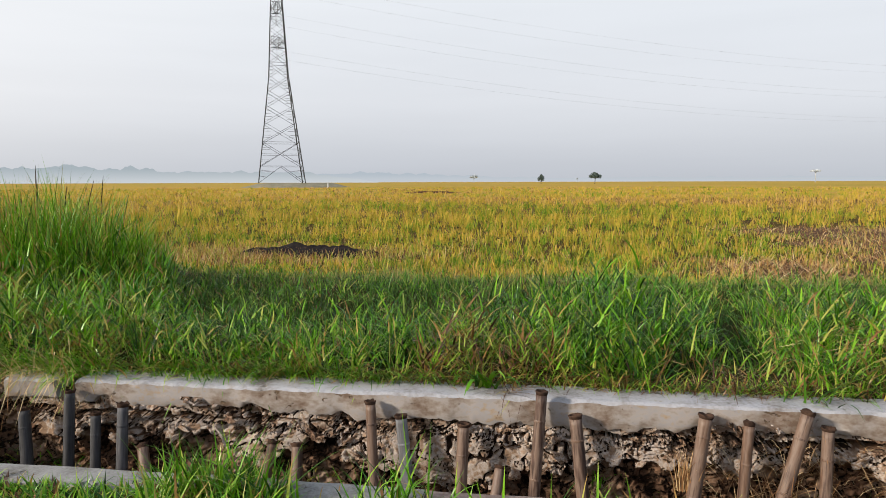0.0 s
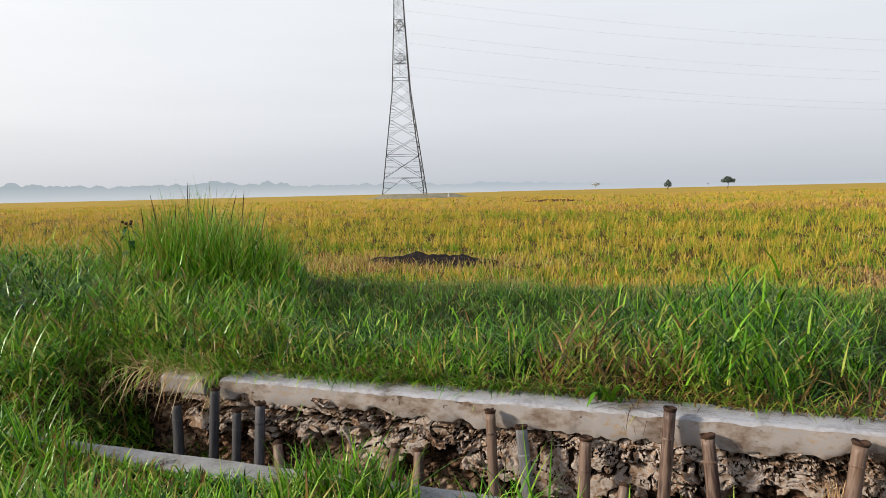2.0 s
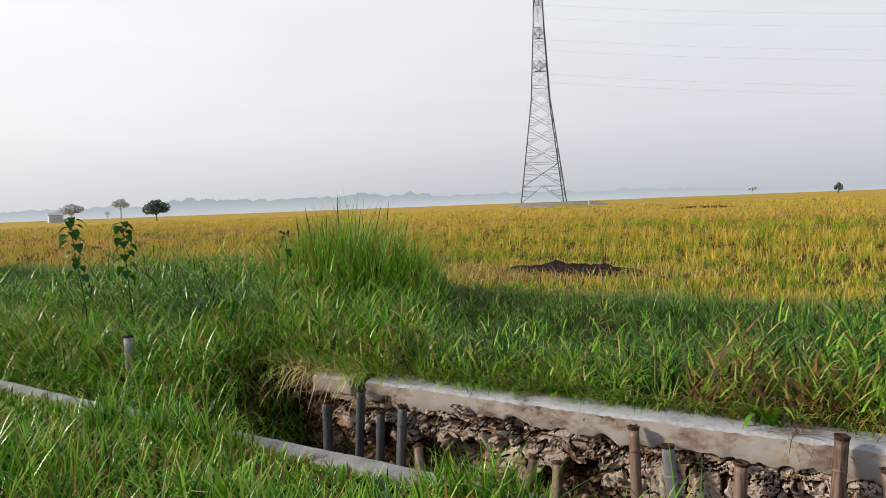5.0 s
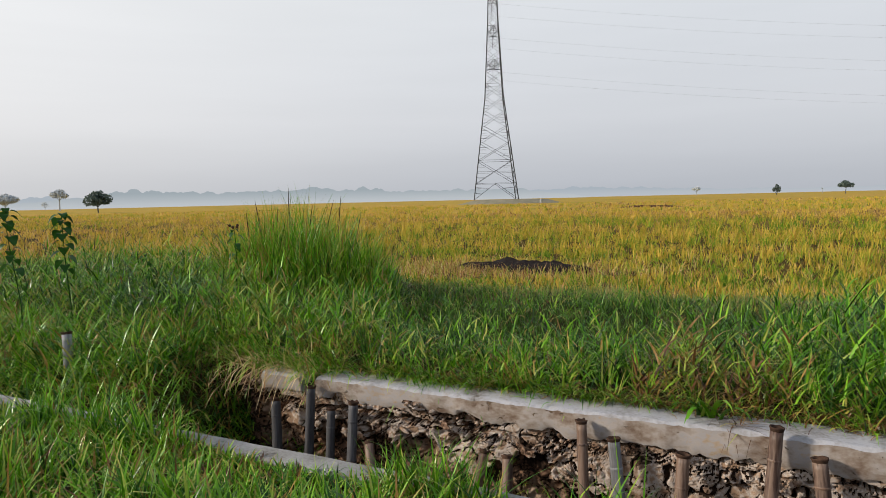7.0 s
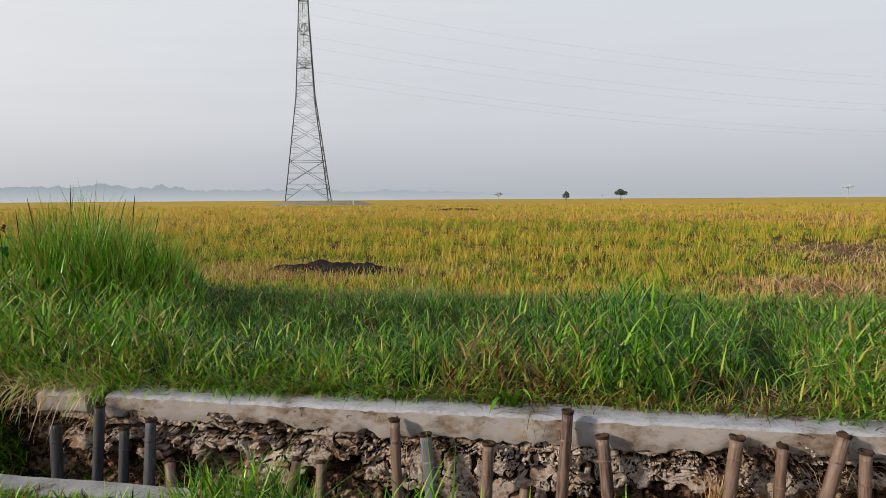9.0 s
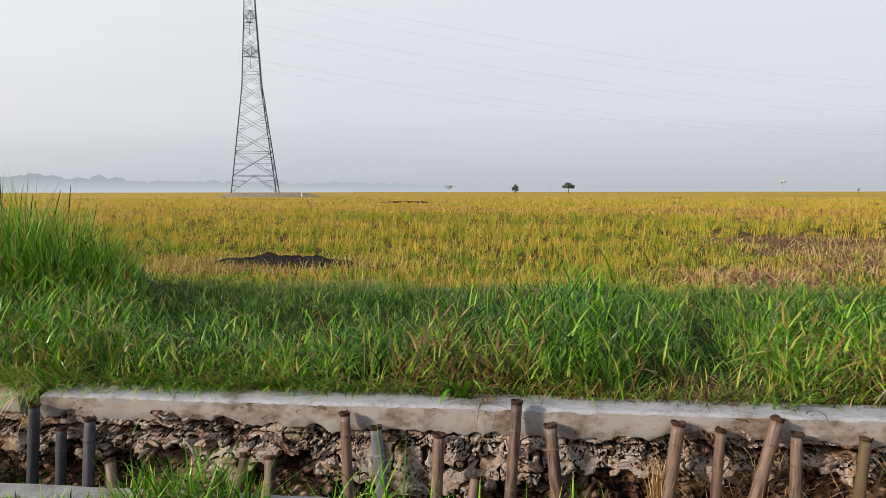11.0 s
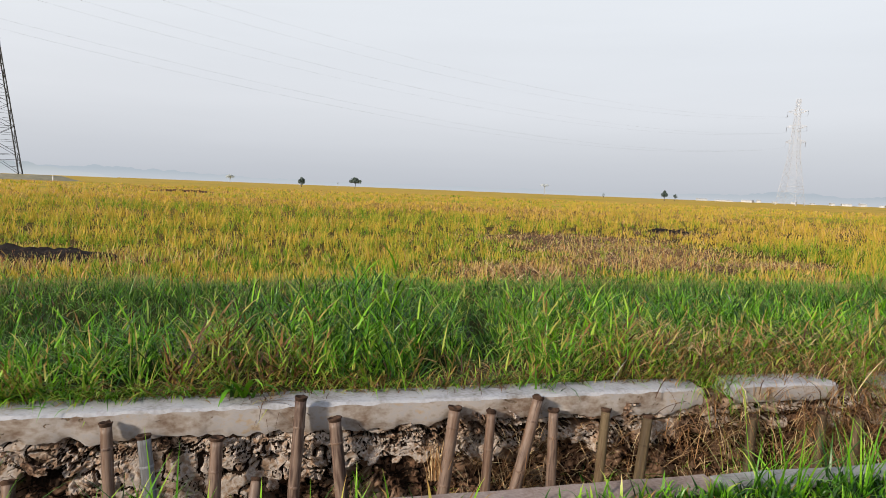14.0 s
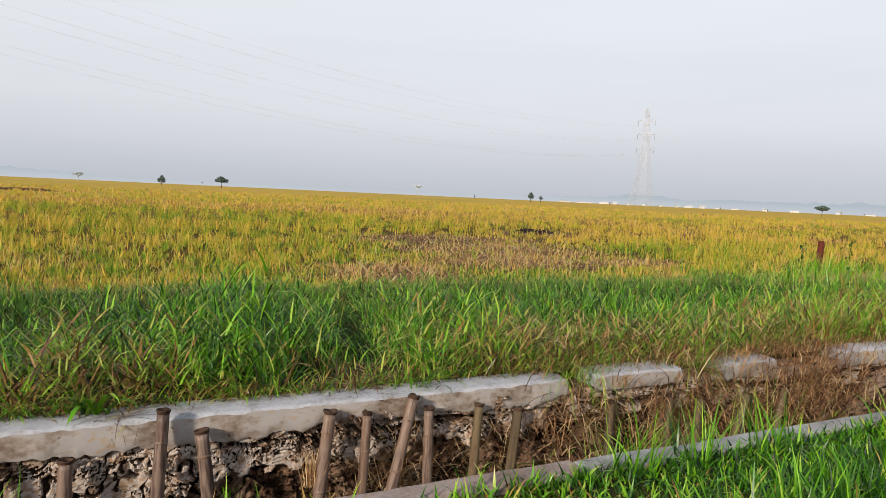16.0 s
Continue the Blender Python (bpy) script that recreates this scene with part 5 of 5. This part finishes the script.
# ---- distance ----
def backdrop(name, az0, az1, r, crest, material, seed, label):
    """A far line of woods: a thick ridge with an uneven crown line."""
    n = int((az1 - az0) / 0.05)
    verts, fs = [], []
    for i in range(n + 1):
        az = az0 + (az1 - az0) * i / n
        h = crest(az) * r
        bumps = 0.72 + 0.26 * noise.noise(Vector((az * 0.25, seed, 0))) + 0.42 * abs(noise.noise(Vector((az * 0.7, seed, 1)))) + 0.14 * abs(noise.noise(Vector((az * 1.9, seed, 2)))) + 0.03 * noise.noise(Vector((az * 5.5, seed, 3)))
        z = max(0.5, h * (bumps + 0.12))
        p, q = at(az, r), at(az, r + 60)
        verts += [(p.x, p.y, -1), (p.x, p.y, z * 0.75), (p.x * 1.004, p.y * 1.004, z), (q.x, q.y, z * 0.8), (q.x, q.y, -1)]
    for i in range(n):
        fs += [(i * 5 + j, (i + 1) * 5 + j, (i + 1) * 5 + j + 1, i * 5 + j + 1) for j in range(4)]
    fs = [f[::-1] for f in fs]
    return tagged(mesh_object(name, verts, fs, material), label, "distant woods", kind="structure")


# both ridges glow by themselves; their haze is only colour
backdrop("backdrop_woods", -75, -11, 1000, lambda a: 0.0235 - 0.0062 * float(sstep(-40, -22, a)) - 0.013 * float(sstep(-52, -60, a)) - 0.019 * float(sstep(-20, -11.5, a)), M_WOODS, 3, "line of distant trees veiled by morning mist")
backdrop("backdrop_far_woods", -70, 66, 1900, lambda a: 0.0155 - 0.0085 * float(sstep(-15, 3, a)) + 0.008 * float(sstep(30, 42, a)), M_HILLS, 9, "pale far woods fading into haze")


def house(az, r, w, d, h, kind_label, turn):
    """A small far house: walls, gabled roof, door and windows."""
    ob = thing("house", Matrix.Translation(at(az, r, float(ground_z(*at(az, r).xy)) - 0.05)) @ Matrix.Rotation(radians(-az + turn), 4, "Z"))
    bm = bmesh.new()
    add_box(bm, (-w / 2, 0, 0), (w / 2, d, h))
    part("wall", bm, M_WHITE, ob)
    bm = bmesh.new()
    o = 0.4
    v = [bm.verts.new(c) for c in ((-w / 2 - o, -o, h), (w / 2 + o, -o, h), (w / 2 + o, d + o, h), (-w / 2 - o, d + o, h), (-w / 2 - o, d / 2, h * 1.35), (w / 2 + o, d / 2, h * 1.35))]
    for f in ((0, 1, 5, 4), (2, 3, 4, 5), (1, 2, 5), (3, 0, 4), (3, 2, 1, 0)):
        bm.faces.new([v[i] for i in f])
    part("roof", bm, M_ROOF, ob)
    for k in range(max(2, int(w / 5))):
        bm = bmesh.new()
        xx = -w / 2 + w * (k + 0.5) / max(2, int(w / 5))
        add_box(bm, (xx - 0.6, -0.06, h * 0.3), (xx + 0.6, 0.02, h * 0.65))
        # panes share the haze-paled grey of the far pylon
        part("window", bm, M_HAZED_GREY, ob)
    return tagged(ob, kind_label, "house", "houses at the plain's edge")


random.seed(5)
for az, w, h in ((35.6, 22, 4.5), (37.2, 34, 5.0), (38.9, 26, 4.6), (39.8, 12, 6.5), (41.0, 10, 4.5), (42.2, 14, 4.2), (43.6, 12, 5.6), (44.9, 9, 4.5), (45.8, 16, 5.2), (46.9, 10, 6.0), (48.0, 13, 5.0), (49.3, 22, 4.4), (51.5, 9, 6.0), (53.6, 22, 6.5), (56.5, 12, 5.0), (58.6, 18, 5.5), (60.2, 14, 5.0)):
    house(az, 1150 + random.uniform(-60, 60), w * random.uniform(0.4, 0.85), 9, h * random.uniform(0.4, 0.75), "small pale white house far across the plain", random.uniform(-25, 25))
house(-61.8, 420, 7, 6, 4.2, "small white house in the mist at the field's far edge", 8)


# ---- weeds, reeds, tufts ----
def leaf_mesh(ln, w, droop, seed):
    """A heart-shaped leaf on a short stalk, folded at the midrib, that hangs down towards its tip."""
    bm = bmesh.new()
    rows = []
    x = z = 0.0
    widths = (0.012, 0.012, 0.75, 1.0, 0.92, 0.68, 0.36, 0.01)
    for i, wf in enumerate(widths):
        s = i / (len(widths) - 1)
        if i:
            a = 1.25 + droop * s
            step = ln * (0.22 if i == 1 else 0.06 if i == 2 else 0.144)
            x, z = x + step * math.sin(a), z + step * math.cos(a)
        ww = w * wf
        lift = ww * 0.16
        rows.append([bm.verts.new((x + lift * math.cos(1.25 + droop * s), -ww / 2, z + lift * math.sin(1.25 + droop * s))), bm.verts.new((x, 0, z)), bm.verts.new((x + lift * math.cos(1.25 + droop * s), ww / 2, z + lift * math.sin(1.25 + droop * s)))])
    for a, b in zip(rows, rows[1:]):
        bm.faces.new((a[0], a[1], b[1], b[0]))
        bm.faces.new((a[1], a[2], b[2], b[1]))
    return bm


def weed(place, height, leaf, n, seed, label, flower=False, reach=0.45):
    """A broad-leaved weed: a bare stem with hanging leaves crowded at the top."""
    g = random.Random(seed)
    ob = thing("weed", Matrix.Translation(place))
    bm = bmesh.new()
    pts = [Vector((0.03 * height * math.sin(i * 0.9 + seed), 0.03 * height * math.sin(i * 0.7), height * i / 6)) for i in range(7)]
    add_tube(bm, pts, [0.009 * (1 - i * 0.1) for i in range(7)])
    part("stem", bm, M_LEAF, ob)
    for k in range(n):
        s = 1 - (k / n) ** 1.6 * reach
        i = min(5, int(s * 6))
        p = pts[i].lerp(pts[i + 1], s * 6 - i)
        size = leaf * g.uniform(0.7, 1.15) * (0.7 if k < 2 else 1)
        lf = part("leaf", leaf_mesh(size, size * g.uniform(0.5, 0.66), g.uniform(1.2, 1.8), k), M_LEAF, ob, smooth=True)
        lf.matrix_basis = Matrix.Translation(p) @ Matrix.Rotation(k * 2.4 + g.uniform(-0.5, 0.5), 4, "Z")
    if flower:
        for k in range(5):
            bm = bmesh.new()
            bmesh.ops.create_icosphere(bm, subdivisions=1, radius=0.02)
            f = part("flower_head", bm, M_SPLIT, ob, "small dry brown flower head")
            tip = pts[-1] + Vector((0.05 * math.cos(k * 1.3), 0.05 * math.sin(k * 1.3), 0.03 + 0.02 * (k % 2)))
            f.location = tip
            bm = bmesh.new()
            add_bar(bm, pts[-1], tip, 0.003, 4)
            part("flower_stalk", bm, M_LEAF, ob)
    return tagged(ob, label, "weed")


def on_ground(az, r):
    p = at(az, r)
    p.z = float(ground_z(p.x, p.y))
    return p


weed(on_ground(-60.6, 8.2), 1.56, 0.19, 22, 1, "tall dark-leaved weed with drooping leaves in the grass")
weed(on_ground(-57.2, 8.0), 1.46, 0.18, 20, 2, "tall dark-leaved weed with drooping leaves in the grass")
weed(on_ground(-44.6, 8.4), 1.02, 0.15, 9, 3, "slender weed with a dry brown flower head", True)
weed(on_ground(-51.5, 9.2), 0.72, 0.10, 16, 4, "bushy weed with small green leaves at the field's edge", False, 0.85)
weed(on_ground(-48.6, 9.6), 0.66, 0.09, 14, 5, "bushy weed with small green leaves at the field's edge", False, 0.85)
weed(on_ground(54.4, 16), 0.9, 0.12, 14, 6, "bushy green weed beside a red-brown post", False, 0.9)
weed(on_ground(57.6, 16), 0.85, 0.12, 14, 7, "bushy green weed beside a red-brown post", False, 0.9)


def reed(az, el, r, bend, seed):
    p = on_ground(az, r)
    h = EYE + r * math.tan(radians(el)) - p.z
    ob = thing("reed_stalk", Matrix.Translation(p))
    pts = [Vector((bend * (i / 8) ** 2, 0.1 * bend * i / 8, h * i / 8)) for i in range(9)]
    bm = bmesh.new()
    add_tube(bm, pts[:7], [0.004] * 7, 5)
    part("stem", bm, M_BAMBOO, ob)
    bm = bmesh.new()
    add_tube(bm, pts[6:], [0.0045, 0.0065, 0.002])
    part("seed_head", bm, M_SPLIT, ob, "dark narrow seed head")
    return tagged(ob, "thin upright reed stalk with a dark seed head", "reed", "reeds in the grass clump")


for k, (az, el, bend) in enumerate(((-40.05, 1.3, 0.02), (-42.1, 0.3, -0.14), (-36.0, 0.55, 0.10), (-37.3, 0.2, 0.22), (-34.6, -0.9, 0.16), (-43.3, -0.6, -0.05), (-38.6, -0.2, 0.12), (-41.2, -0.5, 0.05))):
    reed(az, el, 9.3, bend, k)


def tuft(cx, cy, z, n, length, width, tone, label, lean, curl, heading=None, spread=0.05, material=None):
    x, y = cx + rng.normal(0, spread, n), cy + rng.normal(0, spread * 0.5, n)
    hd = None if heading is None else rng.normal(heading[0], heading[1], n)
    ob = blades("grass_tuft", material or M_GRASS, x, y, np.full(n, z), rng.uniform(0.6, 1.1, n) * length, rng.uniform(0.7, 1.2, n) * width, np.clip(tone + 0.08 * rng.normal(0, 1, n), 0, 1), lean, curl, 6, 0.1, heading=hd, lean0=lean * 0.5)
    return tagged(ob, label, "grass tuft", kind="stuff")


tuft(-0.28, 4.24, 0.0, 14, 0.40, 0.034, 0.36, "broad-bladed green sprout that leans over the coping", 0.5, 1.9, (-1.7, 0.9), 0.04)
tuft(-0.12, 4.16, 0.0, 34, 0.28, 0.006, 0.92, "dry brown twigs lying on the coping", 0.9, 0.9, (-1.4, 0.9), 0.05)
tuft(0.0, 4.75, 0.0, 9, 0.95, 0.018, 0.60, "long pale arching grass blades above the bank", 0.3, 1.6, (0.2, 0.9), 0.10)
tuft(1.80, 4.20, -0.02, 13, 0.34, 0.014, 0.35, "green grass blades drooping over a stake", 0.6, 2.0, (-1.2, 0.8), 0.06)
for cx, k, ln in ((-4.2, 90, 0.5), (-3.95, 80, 0.45), (-3.65, 110, 0.42), (-3.25, 100, 0.40), (-2.75, 45, 0.32), (-2.2, 60, 0.38), (-1.85, 40, 0.36), (-1.35, 34, 0.26), (-2.45, 30, 0.26)):
    tuft(cx, 4.26, 0.0, int(k * 1.0), ln * 0.85, 0.012, 0.45, "yellow-green grass hanging over the concrete coping", 0.8, 1.5, (-1.57, 1.3), 0.13)
for cx, cy, k in ((-4.5, 3.9, 70), (-4.35, 3.3, 60)):
    tuft(cx, cy, -0.55, k, 0.55, 0.014, 0.33, "green grass growing up against the end of the wall", 0.4, 1.3, None, 0.14)
for cx, k in ((-3.95, 90), (-3.55, 70), (-3.28, 50)):
    tuft(cx, 4.2, 0.0, k, 0.42, 0.008, 0.15, "pale straw hanging over the broken end of the coping", 0.9, 1.7, (-1.57, 1.0), 0.12, M_STRAW)
tuft(0.99, 3.96, -0.52, 60, 0.30, 0.007, 0.30, "orange-brown straw fibres beside a stake", 0.15, 0.4, None, 0.025, M_STRAW)
tuft(1.52, 3.98, -0.60, 40, 0.34, 0.006, 0.35, "orange-brown straw fibres beside a stake", 0.5, 0.6, None, 0.07, M_STRAW)
for cx in (3.08, 3.3, 4.35, 4.55):
    tuft(cx, 4.22, -0.04, 40, 0.5, 0.009, 0.5, "green grass hanging into a gap in the coping", 0.6, 2.0, (-1.57, 0.9), 0.10)
for cx, k in ((2.35, 25), (2.8, 30), (3.4, 20), (4.6, 25), (-1.42, 70), (-1.2, 60), (-0.55, 40), (-3.3, 70), (-3.75, 70), (-4.15, 60)):
    tuft(cx, 2.52, -0.05, k, 0.42, 0.013, 0.33, "tall bright grass tuft at the near coping", 0.25, 0.9, None, 0.10)
for cx, cy, k in ((3.0, 3.25, 60), (3.6, 3.1, 60), (2.7, 3.0, 30), (4.3, 3.2, 50)):
    tuft(cx, cy, -0.86, k, 1.05, 0.012, 0.36, "tall grass growing up out of the ditch", 0.15, 0.5, None, 0.12)
tuft(6.9, 4.62, 0.0, 150, 0.55, 0.012, 0.68, "orange-yellow dry grass tuft above the coping", 0.3, 0.8, None, 0.16)
tuft(10.2, 10.2, -0.38, 220, 0.75, 0.010, 0.78, "dry straw-coloured bush of grass at the field's edge", 0.3, 0.6, None, 0.22, M_RICE)

n = 3200
x, y = rng.uniform(9.5, 20, n), rng.uniform(6.0, 10.2, n)
tagged(blades("edge_grass", M_GRASS, x, y, ground_z(x, y) - 0.01, rng.uniform(0.2, 0.55, n) * (0.5 + 0.8 * vnoise(x, y, 1.0, 91)), rng.uniform(0.010, 0.020, n), np.clip(0.42 + 0.14 * rng.normal(0, 1, n), 0.1, 0.8), 0.5, 0.9, 4, 0.2),
       "yellow-green grass along the field's edge", "grass", kind="stuff")
p = on_ground(55.6, 19.3)
tuft(p.x, p.y, p.z, 300, 0.85, 0.02, 0.42, "rough green grass round the foot of a red-brown post", 0.3, 0.8, None, 0.55)
tuft(-3.28, 4.2, 0.0, 60, 0.42, 0.012, 0.5, "yellow-green grass hanging through a break in the coping", 0.8, 1.7, (-1.57, 0.8), 0.07)

# ---- post at the field's edge ----
post = thing("fence_post", Matrix.Translation(on_ground(55.6, 20)))
bm = bmesh.new()
top = EYE + 20 * math.tan(radians(-2.2)) - post.location.z
add_bar(bm, (0, 0, -0.1), (0, 0, top), 0.066, 10, 0.078)
part("shaft", bm, M_RUST, post)
bm = bmesh.new()
add_bar(bm, (0, 0, top), (0, 0, top + 0.035), 0.074, 10, 0.068)
part("cap", bm, M_RUST, post, "rusty flat post cap")
tagged(post, "rusty red-brown post at the edge of the rice field", "post")
